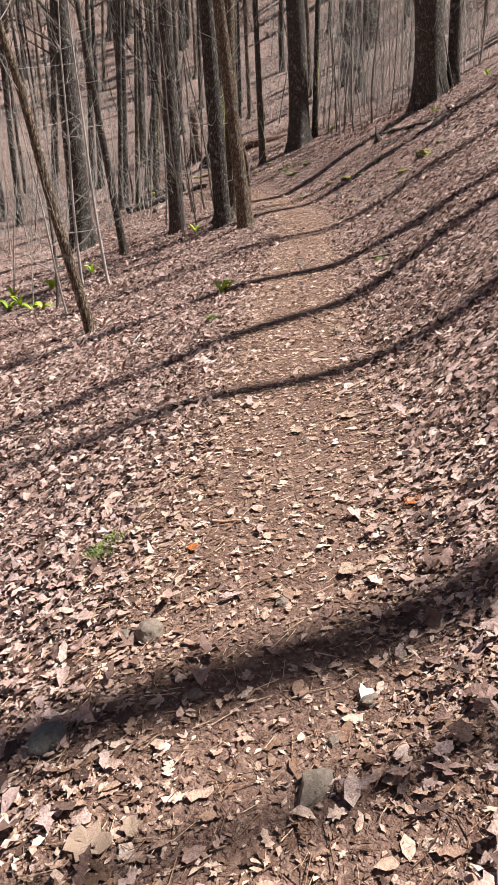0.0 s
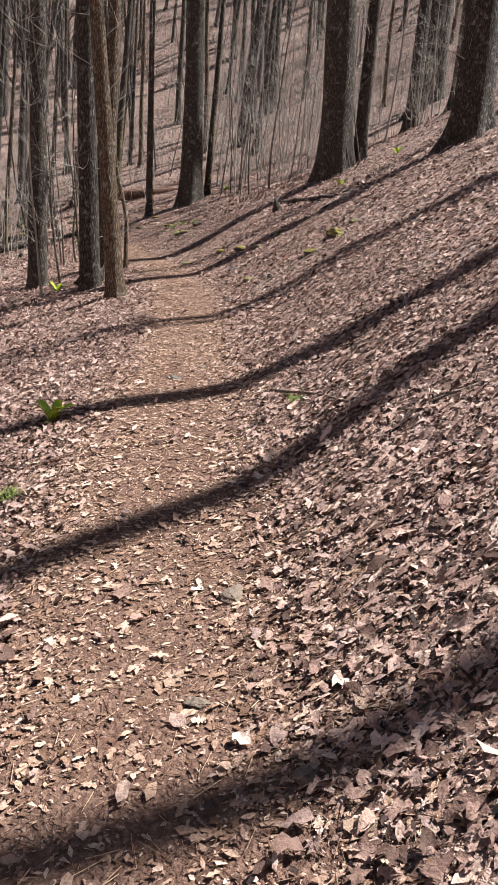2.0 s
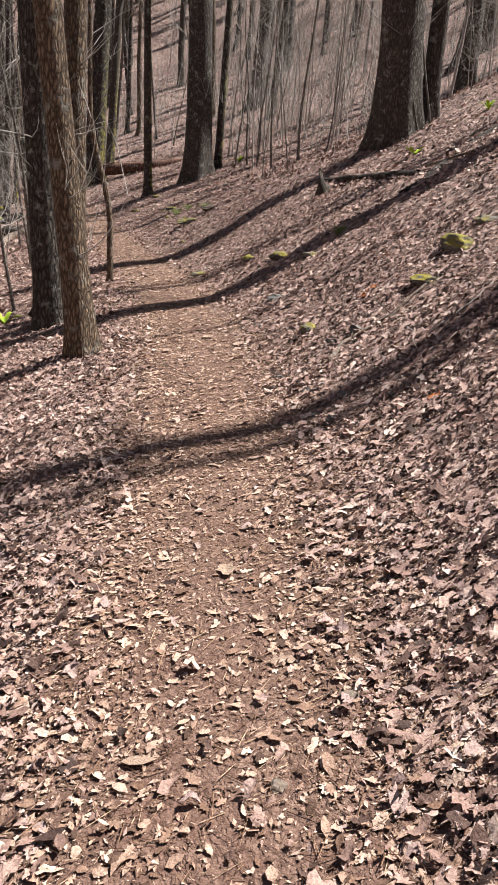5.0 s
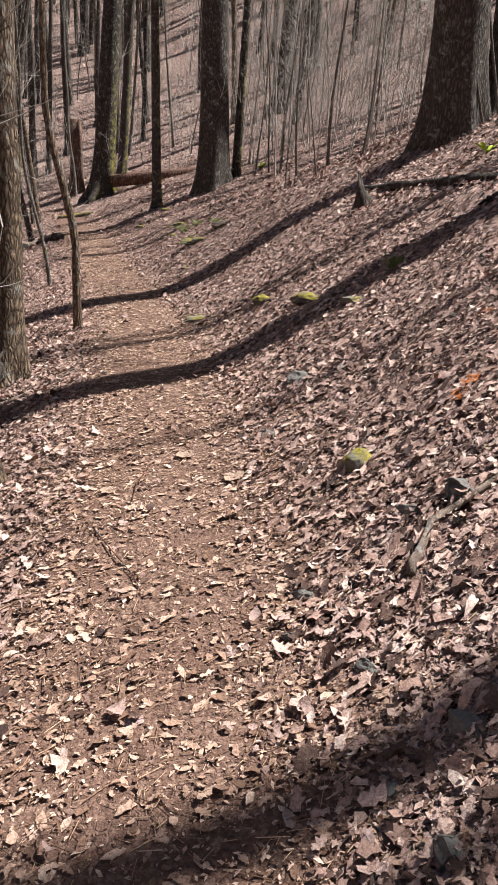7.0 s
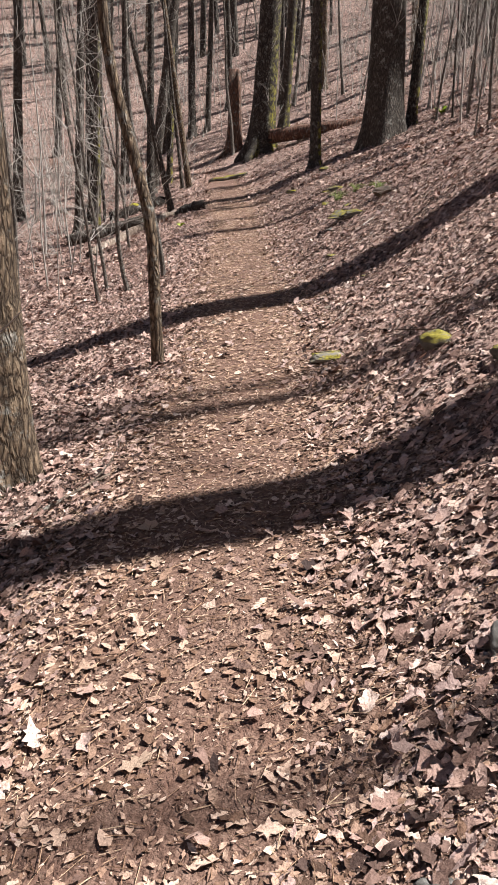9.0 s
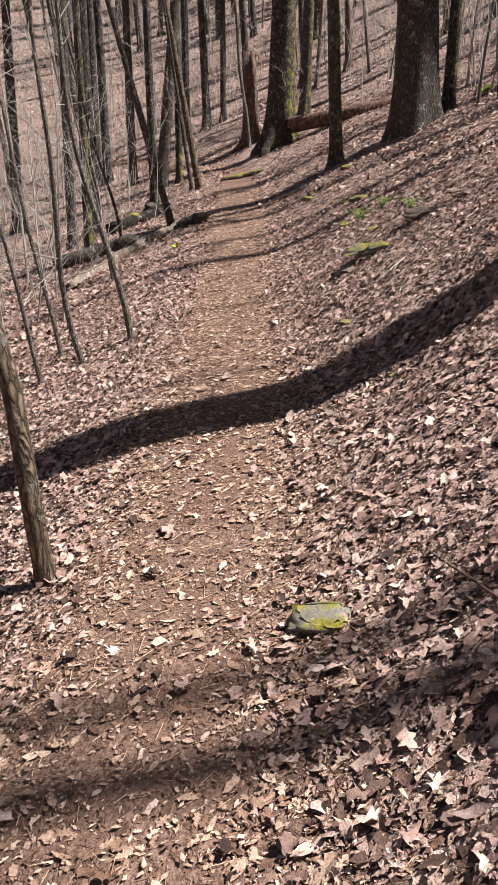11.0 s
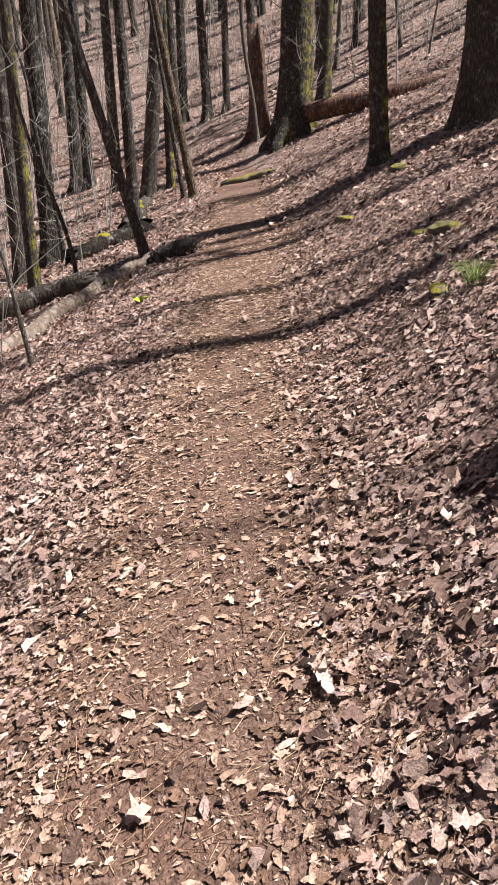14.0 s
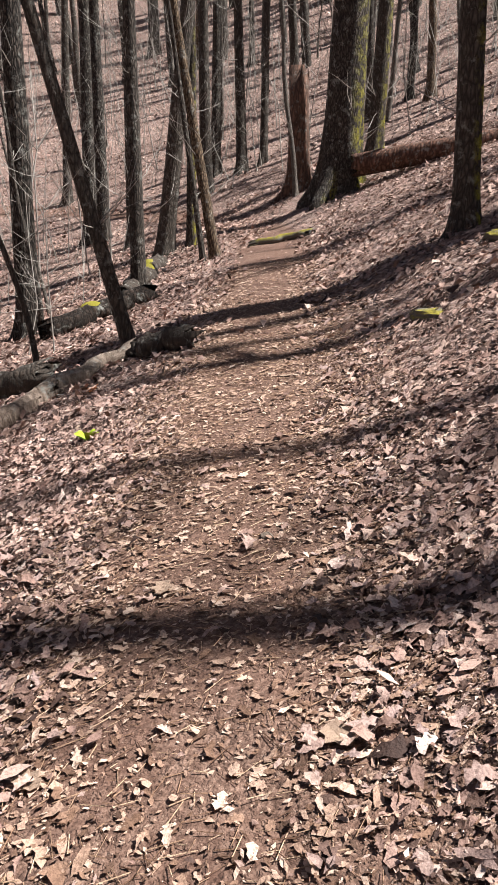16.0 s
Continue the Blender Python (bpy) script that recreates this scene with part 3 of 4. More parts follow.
fallen_log(lift(3.35, 21.6, .0), lift(3.9, 18.4, .0), .05, .07, ROTTEN, "dark thin log half buried in leaves", 12)
fallen_log(lift(3.6, 17.6, .0), lift(5.6, 19.2, -.03), .05, .07, ROTTEN, "dark fallen branch on the bank", 13)
fallen_log(lift(-.95, 16.9, .12), lift(-.72, 17.0, .2), .15, .11, ROTTEN, "dark broken stump at the foot of a tree", 14, name="stump", jag=.4)


def stick(pts, r, material, label, fork=0, seed=1):
    rng = random.Random(seed)
    base = Vector(lift(*pts[0], r))
    root = thing("stick", Matrix.Translation(base), label, "branch", "sticks on the forest floor")
    way = [Vector(lift(*p, r * 1.2 + .01)) - base for p in pts]
    s = Sheet()
    fine = []
    for i in range(len(way) - 1):
        fine += [way[i].lerp(way[i + 1], k / 4) + Vector((rng.uniform(-1, 1), rng.uniform(-1, 1), 0)) * r * .7 for k in range(4)]
    fine.append(way[-1])
    s.tube(fine, [r * (1 - .6 * i / len(fine)) for i in range(len(fine))], 7)
    part("stem", s.mesh("stem", material), root)
    for k in range(fork):
        q = Sheet()
        twig_out(q, rng, fine[rng.randrange(2, len(fine) - 1)], Vector((rng.uniform(-1, 1), rng.uniform(-1, 1), .25)), .3, r * .5, 0)
        part("side_twig", q.mesh("side_twig", material), root)


stick([(1.02, 7.75), (1.22, 7.2), (1.32, 6.6), (1.5, 6.0)], .012, PALEWOOD, "grey fallen branch on the leaf bank", 2)
stick([(1.60, 12.95), (1.75, 13.2), (2.15, 13.3), (2.6, 13.7)], .018, PALEWOOD, "forked brown branch beside grey stones", 3, 2)
stick([(-.41, 2.08), (-.30, 2.06)], .006, NEEDLES, "short brown twig on the path", 0, 3)
stick([(-.9, 16.1), (-.3, 16.7), (.0, 17.0)], .014, PALEWOOD, "pale stick lying by a tree's foot", 1, 4)
stick([(-.75, 16.0), (-.25, 16.45)], .010, PALEWOOD, "pale stick lying by a tree's foot", 1, 5)
stick([(.42, 13.9), (.62, 13.45), (.66, 13.3)], .0035, DEADWOOD, "thin forked twig on the path", 2, 6)
stick([(1.4, 18.9), (1.65, 18.3), (1.9, 18.2)], .006, DEADWOOD, "pale bent twig on the bank", 2, 7)
stick([(4.1, 18.4), (4.7, 17.7), (4.3, 17.1)], .02, PALEWOOD, "pale dead branch on the bank", 4, 8)
stick([(.1, 20.4), (.02, 20.15)], .008, PALEWOOD, "short barkless stick on the path", 0, 9)
stick([(1.1, 24.6), (1.5, 24.9), (1.9, 25.6)], .012, TWIG, "thin grey branch on the bank", 2, 10)
stick([(1.2, 22.9), (1.5, 23.3), (1.7, 24.0)], .010, TWIG, "thin grey branch on the bank", 2, 11)
stick([(-4.4, 30.2), (-3.5, 30.6), (-2.9, 30.2)], .012, TWIG, "thin pale branch across a log", 2, 12)
stick([(-.52, 25.22), (-.44, 25.33), (-.36, 25.28), (-.35, 25.16)], .005, PALEWOOD, "small twig bent into an arc on the path", 0, 13)
stick([(1.16, 19.86), (1.04, 19.6)], .008, PALEWOOD, "straight barkless stick beside the path", 0, 14)
stick([(1.01, 19.78), (1.02, 19.6)], .006, PALEWOOD, "short barkless stick beside the path", 0, 15)
stick([(.66, 14.6), (.6, 14.35), (.58, 14.15)], .005, DEADWOOD, "thin dark twig on the path", 1, 16)
stick([(1.18, 14.22), (1.3, 14.28), (1.46, 14.36)], .006, DEADWOOD, "thin dark twig on the leaves", 0, 17)
for k in range(46):
    x0, y0 = chance.choice((chance.uniform(1.3, 3.4), chance.uniform(1.0, 2.6), chance.uniform(-2.2, -.6))), chance.uniform(1.2, 31)
    x0 += float(np.interp(y0, TRAIL_Y, TRAIL_X))
    a0, l0 = chance.uniform(0, 6.28), chance.uniform(.15, .6)
    stick([(x0, y0), (x0 + math.cos(a0) * l0 * .5, y0 + math.sin(a0) * l0 * .5), (x0 + math.cos(a0 + .3) * l0, y0 + math.sin(a0 + .3) * l0)],
          chance.uniform(.004, .010), chance.choice((TWIG, PALEWOOD, DEADWOOD)), "dry twig lying on the leaf litter", chance.choice((0, 1)), 20 + k)


# ---- stones ----
def stone(x, y, size, material, label, seed=0, sink=.38, turn=None, sharp=.35, tilt=0, group="stones in the leaf litter"):
    rng = random.Random(f"stone {x} {y} {seed}")
    bm = bmesh.new()
    bmesh.ops.create_icosphere(bm, subdivisions=4, radius=.5)
    off = Vector((rng.uniform(0, 50), rng.uniform(0, 50), 0))
    cuts = [Vector((rng.gauss(0, 1), rng.gauss(0, 1), rng.gauss(0, .8))).normalized() for _ in range(14)]
    for v in bm.verts:
        d = v.co.normalized()
        for c in cuts:
            over = d.dot(c) * v.co.length - (.5 - sharp * .56)
            if over > 0:
                v.co -= c * over * .97
        v.co *= 1 + .12 * noise.noise(d * 2.2 + off) + .06 * noise.noise(d * 6 + off) + .03 * noise.noise(d * 17 + off)
        v.co *= 1 + sharp * .12 * math.sin(v.co.z * 26 + off.x + 2 * noise.noise(d * 2 + off))
        v.co = Vector((v.co.x * size[0], v.co.y * size[1], v.co.z * size[2]))
    me = bpy.data.meshes.new("stone")
    bm.to_mesh(me)
    bm.free()
    me.materials.append(material)
    me.shade_smooth()
    ob = new("stone", me)
    ob.matrix_world = pose(x, y, floor_at(x, y) + size[2] * (.5 - sink), tilt, rng.uniform(-6, 6), turn if turn is not None else rng.uniform(0, 360))
    return tagged(ob, label, "stone", group)


stone(-.81, .97, (.13, .085, .07), STONE, "smooth grey oval stone on the path", turn=60, sharp=.05)
stone(-.12, .68, (.16, .085, .05), STONE_WARM, "pointed pale tan stone on the path", turn=62, sharp=.3)
stone(-.58, 1.38, (.10, .09, .08), STONE_WARM, "rounded brown stone half buried in the path", sharp=.1)
stone(-.66, 1.4, (.06, .06, .04), STONE_WARM, "small tan stone in the path")
for x0, y0, w0 in ((.06, .69, .06), (-.06, .82, .05), (-.41, 1.05, .06), (-.16, 1.45, .07), (.04, .94, .07), (.01, 2.85, .07), (.15, 1.1, .06), (.03, 1.3, .05)):
    stone(x0, y0, (w0, w0 * .8, w0 * .6), STONE_WARM, "small brown stone bedded in the path")
stone(.36, 8.8, (.15, .13, .06), STONE, "flat angular pale stone on the path", sharp=.4)
for x0, y0, w0 in ((.95, 6.64, .14), (.62, 9.2, .08), (.9, 9.5, .09), (.7, 8.4, .07), (.3, 3.4, .07), (.42, 5.0, .16), (.25, 4.4, .1), (.5, 4.0, .12)):
    stone(x0, y0, (w0, w0 * .75, w0 * .4), STONE_WARM, "flat tan stone bedded in the path")
for x0, y0, w0 in ((1.27, 13.1, .11), (1.18, 12.87, .08), (1.38, 12.59, .12), (1.55, 12.24, .16), (1.39, 11.91, .14), (1.33, 12.14, .08)):
    stone(x0, y0, (w0, w0 * .8, w0 * .6), STONE, "dark grey stone at the foot of the bank", sharp=.4)
stone(1.90, 13.32, (.23, .19, .12), STONE, "angular grey block of stone in the leaves", turn=25, sharp=.45)
stone(1.72, 13.34, (.14, .08, .07), STONE, "small grey stone beside a larger block", sharp=.3)
stone(1.84, 13.15, (.07, .06, .05), STONE_PATCHY, "small pale stone with lichen")
stone(1.66, 13.98, (.20, .16, .13), STONE_MOSSY, "stone capped with yellow-green moss", sharp=.15)
stone(1.64, 17.98, (.30, .2, .14), STONE_MOSSY, "low stone covered in bright moss", sharp=.15)
stone(1.95, 17.3, (.34, .2, .14), STONE_MOSSY, "mossy stone at the foot of the bank", sharp=.2)
stone(2.2, 16.6, (.25, .16, .1), STONE_PATCHY, "stone with moss patches")
stone(2.99, 14.25, (.46, .3, .2), STONE_MOSSY, "mossy boulder on the bank", sharp=.25)
stone(2.55, 13.7, (.28, .2, .14), STONE_MOSSY, "mossy stone on the bank", sharp=.25)
stone(3.35, 14.5, (.3, .22, .16), STONE_PATCHY, "grey stone with a little moss on the bank")
stone(1.34, 14.77, (.22, .14, .06), STONE, "flat grey stone among leaves", sharp=.45)
stone(1.58, 15.43, (.25, .2, .12), STONE, "flat grey stone among leaves", sharp=.45)
stone(1.02, 18.62, (.36, .22, .07), STONE_PATCHY, "flat slab with moss lying on the path's edge", sink=.0, turn=-12, sharp=.4, tilt=6)
stone(1.25, 18.85, (.10, .07, .05), STONE_WARM, "small brown stone by a slab")
stone(1.08, 24.0, (.62, .22, .16), STONE_MOSSY, "long mossy rock jutting from the bank", sink=.1, turn=28, sharp=.35)
stone(1.22, 23.85, (.44, .16, .12), STONE_MOSSY, "mossy rock shelf under a longer rock", sink=.2, turn=30, sharp=.3)
stone(1.55, 24.35, (.46, .22, .17), STONE_WARM, "layered brown rock on the bank", sink=.1, turn=38, sharp=.4)
stone(.92, 23.75, (.22, .16, .10), STONE, "grey stone under a mossy rock", sharp=.4)
for x0, y0, w0 in ((.80, 26.15, .3), (.95, 27.75, .42), (.75, 28.1, .3), (.58, 32.0, .45), (.0, 30.1, .35), (1.5, 26.0, .2), (1.15, 25.2, .2), (1.3, 20.9, .14), (.98, 22.23, .2)):
    stone(x0, y0, (w0, w0 * .6, w0 * .35), STONE_MOSSY, "low mossy stone on the bank", sharp=.25)
for x0, y0, w0 in ((.76, 20.31, .10), (.93, 20.68, .14), (-.03, 20.34, .09), (.54, 20.47, .08), (.7, 20.9, .1), (1.0, 20.2, .13), (.35, 25.9, .07), (-.6, 27.3, .08)):
    stone(x0, y0, (w0, w0 * .8, w0 * .4), STONE_WARM, "brown stone bedded in the path")
stone(.85, 27.0, (.16, .13, .1), STONE, "grey stone at the path's edge")


def spike_stump():
    x, y = 3.12, 20.4
    root = thing("stump", pose(x, y, floor_at(x, y)), "small dark splintered stump on the bank", "stump")
    s = Sheet()
    s.tube([(0, 0, -.1), (0, 0, .12), (-.05, 0, .22), (-.08, 0, .42)], [.13, .09, .045, .015], 10, lambda i, a: 1 + .3 * math.sin(3 * a + i))
    part("stump_body", s.mesh("stump_body", ROTTEN), root)


spike_stump()


# ---- green plants ----
def blade_mesh(length, width, arch):
    s, n = Sheet(), 6
    for i in range(n + 1):
        q = i / n
        w = width * math.sin(math.pi * min(q * .92 + .06, 1)) ** .8
        x, z = length * q * (1 - .25 * q), length * (arch * q - .55 * arch * q * q)
        s.v += [Vector((x, -w / 2, z + w * .18)), Vector((x, 0, z)), Vector((x, w / 2, z + w * .18))]
    for i in range(n):
        a = i * 3
        s.f += [(a, a + 3, a + 4, a + 1), (a + 1, a + 4, a + 5, a + 2)]
    return s.mesh("leaf", FRESH)


BLADES = [blade_mesh(.22, .085, 1.1), blade_mesh(.16, .07, 1.6), blade_mesh(.12, .05, .7)]


def green_plant(x, y, size, seed):
    rng = random.Random(seed)
    root = thing("green_plant", pose(x, y, floor_at(x, y) + .005), "low plant with broad fresh green leaves in the litter", "plant", "green spring plants")
    for k in range(rng.choice((6, 7, 8))):
        leaf = part("leaf", BLADES[k % 3], root)
        leaf.matrix_local = pose(0, 0, 0, rng.uniform(-12, 12), rng.uniform(-22, 12), k * 51 + rng.uniform(-15, 15)) @ Matrix.Diagonal((size, size, size, 1))


for k, (x0, y0, w0) in enumerate(((-.56, 7.92, 1.1), (-1.51, 17.5, 1.3), (4.40, 19.84, 1.0), (5.94, 20.89, 1.0), (-4.56, 13.51, 1.5), (-4.9, 13.8, 1.4), (-4.2, 13.0, 1.2), (-4.31, 14.92, 1.3),
                                   (-3.61, 15.64, 1.3), (3.3, 34.0, 1.4), (-2.08, 28.87, .55), (-3.9, 12.6, 1.0), (-5.3, 15.5, 1.2))):
    green_plant(x0, y0, w0, k)


def grass_tuft(x, y, size, seed, material=GRASS):
    rng = random.Random(seed)
    s = Sheet()
    for _ in range(60):
        a, l0 = rng.uniform(0, 6.28), size * rng.uniform(.6, 1.2)
        d, o = Vector((math.cos(a), math.sin(a), 0)), Vector((rng.uniform(-.04, .04), rng.uniform(-.04, .04), 0))
        s.tube([o, o + d * l0 * .3 + Vector((0, 0, l0 * .6)), o + d * l0 * .8 + Vector((0, 0, l0 * .55))], [.0025, .002, .0006], 3, cap=False)
    ob = new("grass_tuft", s.mesh("grass_tuft", material))
    ob.location = (x, y, floor_at(x, y))
    tagged(ob, "small tuft of pale green grass on the bank", "grass", "grass tufts")


for k, (x0, y0, w0) in enumerate(((.98, 25.95, .22), (1.25, 26.2, .18), (-.86, 2.01, .06), (-.82, 2.12, .05), (1.1, 7.3, .07), (-.6, 6.3, .09), (2.6, 17.0, .15), (1.55, 25.0, .16))):
    grass_tuft(x0, y0, w0, k)


# ---- leaf litter ----
def leaf_pattern(kind):
    """A flat leaf: outline round a middle, in the plane z = 0, about 1 long."""
    if kind == "lobed":
        out = [(-.5, 0), (-.28, .10), (-.22, .26), (-.06, .13), (.06, .34), (.16, .14), (.34, .20), (.5, 0), (.34, -.20), (.16, -.14), (.06, -.34), (-.06, -.13), (-.22, -.26), (-.28, -.10)]
    elif kind == "maple":
        out = [(-.40, .02), (-.30, .26), (-.16, .22), (.02, .40), (.12, .22), (.34, .20), (.46, .02), (.30, -.16), (.14, -.20), (.04, -.42), (-.14, -.22), (-.32, -.24)]
    elif kind == "torn":
        out = [(-.46, .06), (-.20, .24), (.05, .16), (.30, .28), (.46, -.04), (.10, -.26), (-.15, -.15), (-.32, -.22)]
    elif kind == "oval":
        out = [(-.5, 0), (-.25, .20), (.12, .22), (.5, 0), (.12, -.22), (-.25, -.20)]
    else:
        out = [(-.5, -.1), (-.1, .22), (.5, .08), (.15, -.24)]
    v = np.array([(0.0, 0.0), *out])
    n = len(out)
    f = np.array([(0, 1 + k, 1 + (k + 1) % n) for k in range(n)])
    if kind == "chip":
        v, f = np.array(out), np.array([(0, 2, 1), (0, 3, 2)])
    return v, f


def litter(name, label, kinds, spots, size, lift_to, curl, tilt, material, rng):
    """Many leaves in one mesh, each with its own size, turn, curl and tilt, lying along the slope."""
    X, Y = spots[:, 0], spots[:, 1]
    Z = height(X, Y)
    gx, gy = (height(X + .06, Y) - Z) / .06, (height(X, Y + .06) - Z) / .06
    N = len(X)
    pick = rng.integers(0, len(kinds), N)
    verts, faces, base = [], [], 0
    for k, kind in enumerate(kinds):
        v, f = leaf_pattern(kind)
        i = np.flatnonzero(pick == k)
        n, m = len(i), len(v)
        s = rng.uniform(.0, 1, n) ** 1.9 * (size[1] - size[0]) + size[0]
        ragged = rng.normal(1, .13, (n, m))
        px, py = v[None, :, 0] * rng.uniform(.85, 1.15, (n, 1)) * ragged, v[None, :, 1] * rng.uniform(.75, 1.15, (n, 1)) * ragged
        c1, c2, c3 = (rng.normal(0, curl, (n, 1)) for _ in range(3))
        pz = (np.abs(c1) + .1 * curl) * py ** 2 * 2.2 + c2 * px ** 2 * 1.4 + c3 * px * py * 1.6 + rng.normal(0, .13 * min(curl, 1), (n, m))
        ta, tb, yaw = rng.normal(0, tilt, (n, 1)), rng.normal(0, tilt, (n, 1)), rng.uniform(0, 2 * np.pi, (n, 1))
        pz = pz + np.tan(np.clip(ta, -1, 1)) * px + np.tan(np.clip(tb, -1, 1)) * py
        pz = pz - pz.min(1, keepdims=True) * .75
        wx, wy, wz = (px * np.cos(yaw) - py * np.sin(yaw)) * s[:, None], (px * np.sin(yaw) + py * np.cos(yaw)) * s[:, None], pz * s[:, None]
        up = rng.uniform(lift_to[0], lift_to[1], (n, 1))
        P = np.stack([X[i, None] + wx, Y[i, None] + wy, Z[i, None] + wz + gx[i, None] * wx + gy[i, None] * wy + up], -1)
        verts.append(P.reshape(-1, 3))
        faces.append((f[None] + (np.arange(n) * m)[:, None, None] + base).reshape(-1, 3))
        base += n * m
    V, T = np.concatenate(verts), np.concatenate(faces)
    me = bpy.data.meshes.new(name)
    me.vertices.add(len(V))
    me.vertices.foreach_set("co", V.astype(np.float32).ravel())
    me.loops.add(T.size)
    me.loops.foreach_set("vertex_index", T.astype(np.int32).ravel())
    me.polygons.add(len(T))
    me.polygons.foreach_set("loop_start", np.arange(0, T.size, 3, dtype=np.int32))
    me.update(calc_edges=True)
    me.validate()
    me.materials.append(material)
    return tagged(new(name, me), label, "leaf litter", kind="stuff")


def strewn(rng, per_metre, off0, off1, y0, y1, thin=None):
    """Spots beside the trail's line between two offsets."""
    n = int(per_metre * (off1 - off0) * (y1 - y0))
    y = rng.uniform(y0, y1, n)
    k = np.clip(np.searchsorted(LINE[:196, 1], y), 0, len(LINE) - 1)
    off = rng.uniform(off0, off1, n)
    keep = rng.uniform(0, 1, n) < (thin(off) if thin else 1)
    return np.stack([LINE[k, 0] + off, y], -1)[keep]


RNG = np.random.default_rng(4)
edge = lambda o: .03 + .97 * smooth(.25, .85, np.abs(o + .05))
litter("leaf_litter", "dry brown oak and maple leaves lying thick beside the path", ("maple", "lobed", "torn", "oval", "torn"), strewn(RNG, 1300, -2.0, 2.6, -1, 29, edge), (.016, .088), (.0, .026), .42, .2, LITTER, RNG)
litter("leaf_crumbs", "broken small leaf pieces filling the litter", ("chip",), strewn(RNG, 2600, -2.2, 2.6, -1, 30, edge), (.008, .034), (.0, .03), .4, .35, LITTER, RNG)
far_spots = np.concatenate([strewn(RNG, 420, -5, -2.0, 0, 44), strewn(RNG, 420, 2.6, 5.6, 1, 44), strewn(RNG, 130, -12, -5, 0, 46), strewn(RNG, 160, 5.6, 10, 4, 46), strewn(RNG, 330, -2.6, 3.2, 29, 46, edge)])
litter("leaf_litter_slope", "dry brown leaves strewn over the wooded slope", ("lobed", "torn", "chip"), far_spots, (.03, .11), (.0, .03), .42, .26, LITTER, RNG)
hill = np.stack([RNG.uniform(-30, 26, 60000), RNG.uniform(44, 80, 60000)], -1)
litter("leaf_litter_hill", "pale dry leaves over the far hillside", ("torn", "chip"), hill, (.06, .17), (.0, .04), .45, .3, LITTER, RNG)
worn = lambda o: .45 + .55 * smooth(.08, .5, np.abs(o))
litter("path_crumbs", "trodden leaf crumbs on the earth path", ("chip",), strewn(RNG, 3600, -.95, .95, -.5, 33, worn), (.006, .030), (.001, .008), .3, .22, TRODDEN, RNG)
litter("path_fragments", "torn flattened leaf pieces covering the path", ("torn", "oval", "lobed"), strewn(RNG, 900, -.9, .9, -.5, 36, worn), (.014, .068), (.002, .009), .25, .12, TRODDEN, RNG)


def straw():
    """Pine needles and stalks strewn over the path."""
    spots = np.concatenate([strewn(RNG, 420, -.8, .8, -.5, 31), strewn(RNG, 60, -2.5, 2.8, -.5, 28)])
    n = len(spots)
    z = height(spots[:, 0], spots[:, 1])
    a, l0, w0 = RNG.uniform(0, np.pi, n), RNG.uniform(.02, .09, n), RNG.uniform(.0006, .0016, n)
    dx, dy = np.cos(a) * l0 / 2, np.sin(a) * l0 / 2
    s = Sheet()
    z0, z1 = height(spots[:, 0] - dx, spots[:, 1] - dy), height(spots[:, 0] + dx, spots[:, 1] + dy)
    up = RNG.uniform(.004, .018, n)
    for i in range(n):
        x, y = spots[i]
        w = Vector((-math.sin(a[i]), math.cos(a[i]), 0)) * w0[i]
        p, q = Vector((x - dx[i], y - dy[i], z0[i] + up[i])), Vector((x + dx[i], y + dy[i], z1[i] + up[i] * .6))
        b = len(s.v)
        s.v += [p + w, p - w, q - w, q + w, p + Vector((0, 0, w0[i] * 1.5)), q + Vector((0, 0, w0[i] * 1.5))]
        s.f += [(b, b + 4, b + 5, b + 3), (b + 4, b + 1, b + 2, b + 5)]
    tagged(new("needle_straw", s.mesh("needle_straw", NEEDLES, False)), "dry needles and stalks strewn over the path", "needle litter", kind="stuff")


straw()


# ---- large single leaves ----
def big_leaf_mesh(kind, seed, material):
    rng = random.Random(seed)
    v, f = leaf_pattern(kind)
    c1, c2 = rng.uniform(.15, .6), rng.uniform(-.4, .5)
    me = bpy.data.meshes.new("fallen_leaf")
    top = [(x, y, c1 * y * y * 2 + c2 * x * x + rng.uniform(-.03, .03)) for x, y in v]
    low = [(x, y, z - .012) for x, y, z in top]
    n = len(v)
    rim = [(1 + k, 1 + (k + 1) % (n - 1), n + 1 + (k + 1) % (n - 1), n + 1 + k) for k in range(n - 1)]
    me.from_pydata(top + low, [], [tuple(t) for t in f.tolist()] + [tuple(n + i for i in reversed(t)) for t in f.tolist()] + rim)
    me.materials.append(material)
    return me


BIG = leaf_material("large_tan_leaf", ((0.0, (0.36, 0.25, 0.18)), (1.0, (0.52, 0.39, 0.30))))
PATTERNS = [big_leaf_mesh(k, 40 + i, BIG) for i, k in enumerate(("maple", "lobed", "maple", "lobed", "oval"))]
RUSTY = big_leaf_mesh("maple", 60, ORANGE)


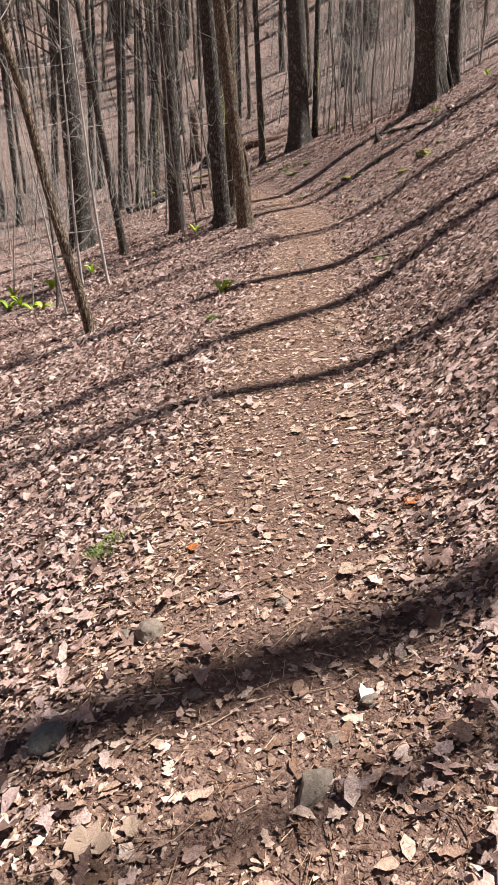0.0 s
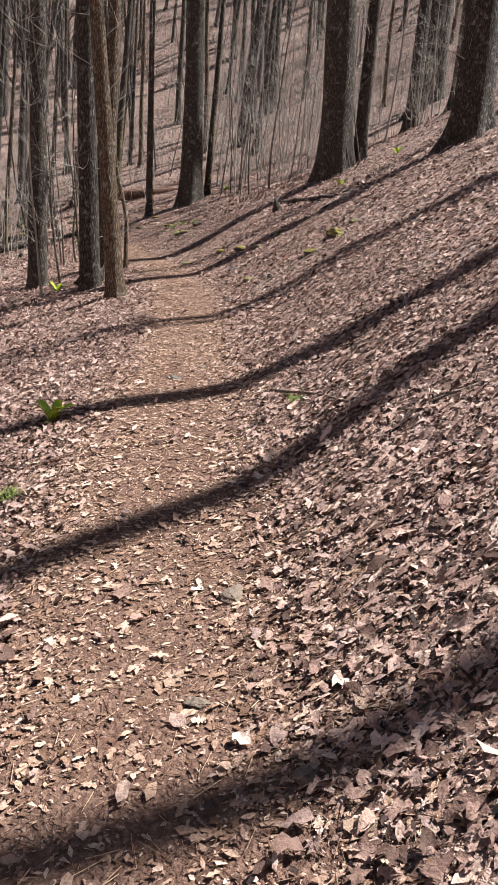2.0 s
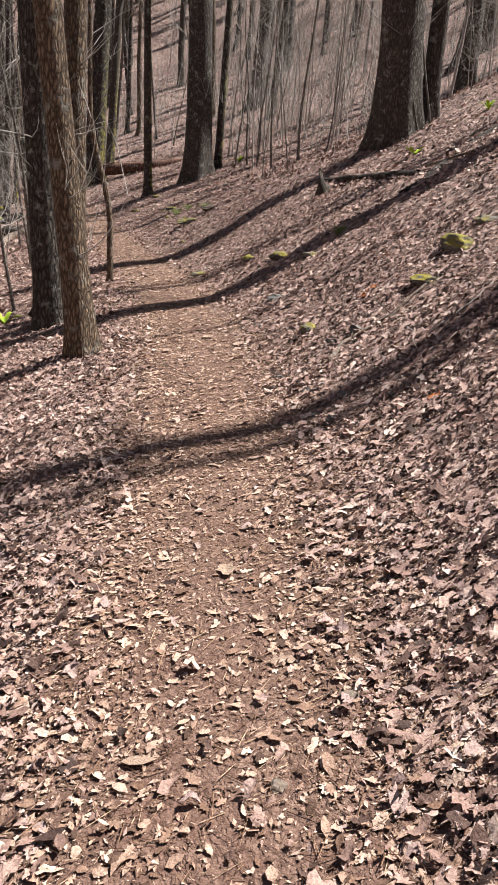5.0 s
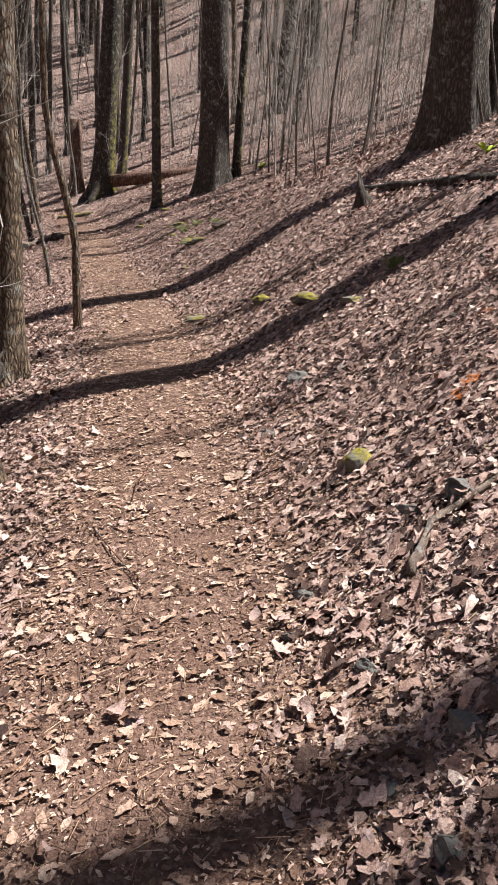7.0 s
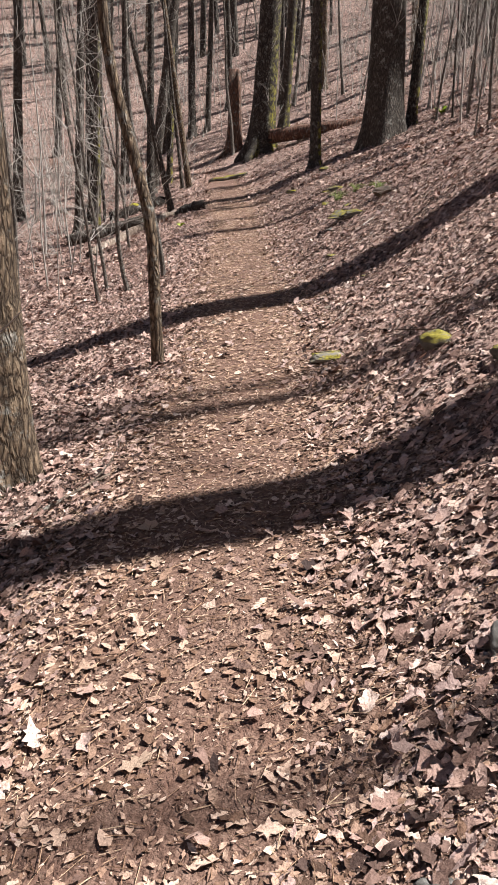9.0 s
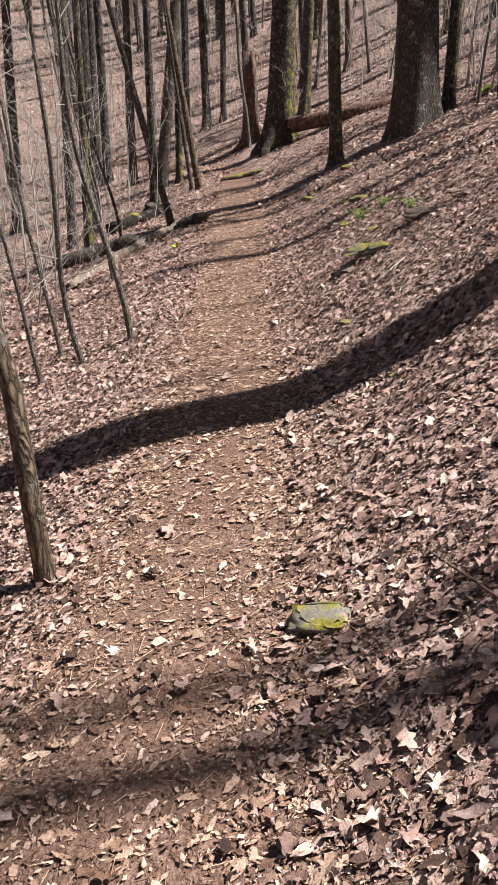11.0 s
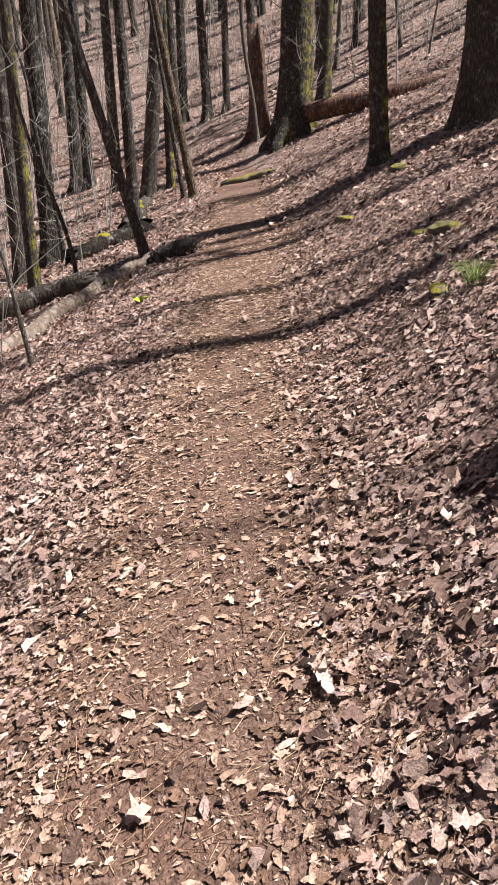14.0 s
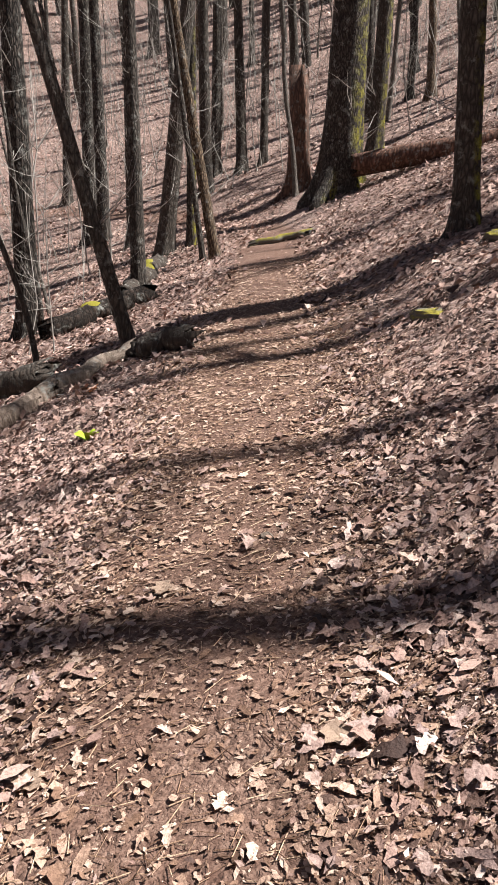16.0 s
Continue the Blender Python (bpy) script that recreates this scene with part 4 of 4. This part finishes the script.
def fallen_leaf(x, y, size, turn, mesh, label="large pale tan fallen leaf on the litter", tip=0):
    ob = new("fallen_leaf", mesh)
    d = .08
    gx, gy = (floor_at(x + d, y) - floor_at(x - d, y)) / (2 * d), (floor_at(x, y + d) - floor_at(x, y - d)) / (2 * d)
    slope = Vector((-gx, -gy, 1)).to_track_quat("Z", "Y").to_matrix().to_4x4()
    ob.matrix_world = Matrix.Translation((x, y, floor_at(x, y) + .012)) @ slope @ pose(0, 0, 0, tip, 0, turn) @ Matrix.Diagonal((size, size, size, 1))
    tagged(ob, label, "leaf", "large fallen leaves")


for x0, y0, w0, a0 in ((-.62, .60, .17, 70), (-.53, .63, .09, 10), (-.02, 3.0, .12, 30), (.55, 2.9, .12, 80), (.25, 3.1, .16, 40), (.72, 4.2, .15, 100), (.9, 8.2, .15, 20), (.75, 7.9, .14, 60),
                       (.60, 10.4, .15, 10), (1.05, 10.9, .13, 70), (.85, 14.7, .16, 40), (1.1, 14.3, .17, 95), (.45, 14.3, .13, 20), (.4, 21.9, .15, 30), (.1, 21.7, .16, 5), (1.35, 22.4, .16, 60),
                       (.05, 24.0, .12, 10), (.9, 23.2, .15, 30), (.75, 22.6, .14, 70), (-.9, 26.9, .14, 5), (-.2, 26.2, .15, 40), (-.95, 26.0, .13, 60), (.1, 25.7, .15, 20), (1.4, 24.0, .16, 50)):
    fallen_leaf(x0, y0, w0 * .8, a0, PATTERNS[int(w0 * 1000 + a0) % 5])
for k in range(80):
    y0 = chance.uniform(.8, 30)
    o0 = chance.choice((chance.uniform(.4, 2.6), chance.uniform(.4, 1.6), chance.uniform(-1.8, -.4), chance.uniform(-.4, .4)))
    fallen_leaf(float(np.interp(y0, TRAIL_Y, TRAIL_X)) + o0, y0, chance.uniform(.06, .11), chance.uniform(0, 360), PATTERNS[k % 5], tip=chance.uniform(-18, 18))
for x0, y0, w0, a0 in ((2.15, 14.1, .16, 0), (2.25, 14.2, .14, 80), (.36, 1.98, .10, 30), (2.25, 29.7, .2, 10), (-2.63, 30.15, .2, 40), (-.48, 1.9, .07, 20), (2.6, 15.0, .13, 70), (1.9, 11.6, .12, 30)):
    fallen_leaf(x0, y0, w0, a0, RUSTY, "rust-orange fallen leaf on the litter")
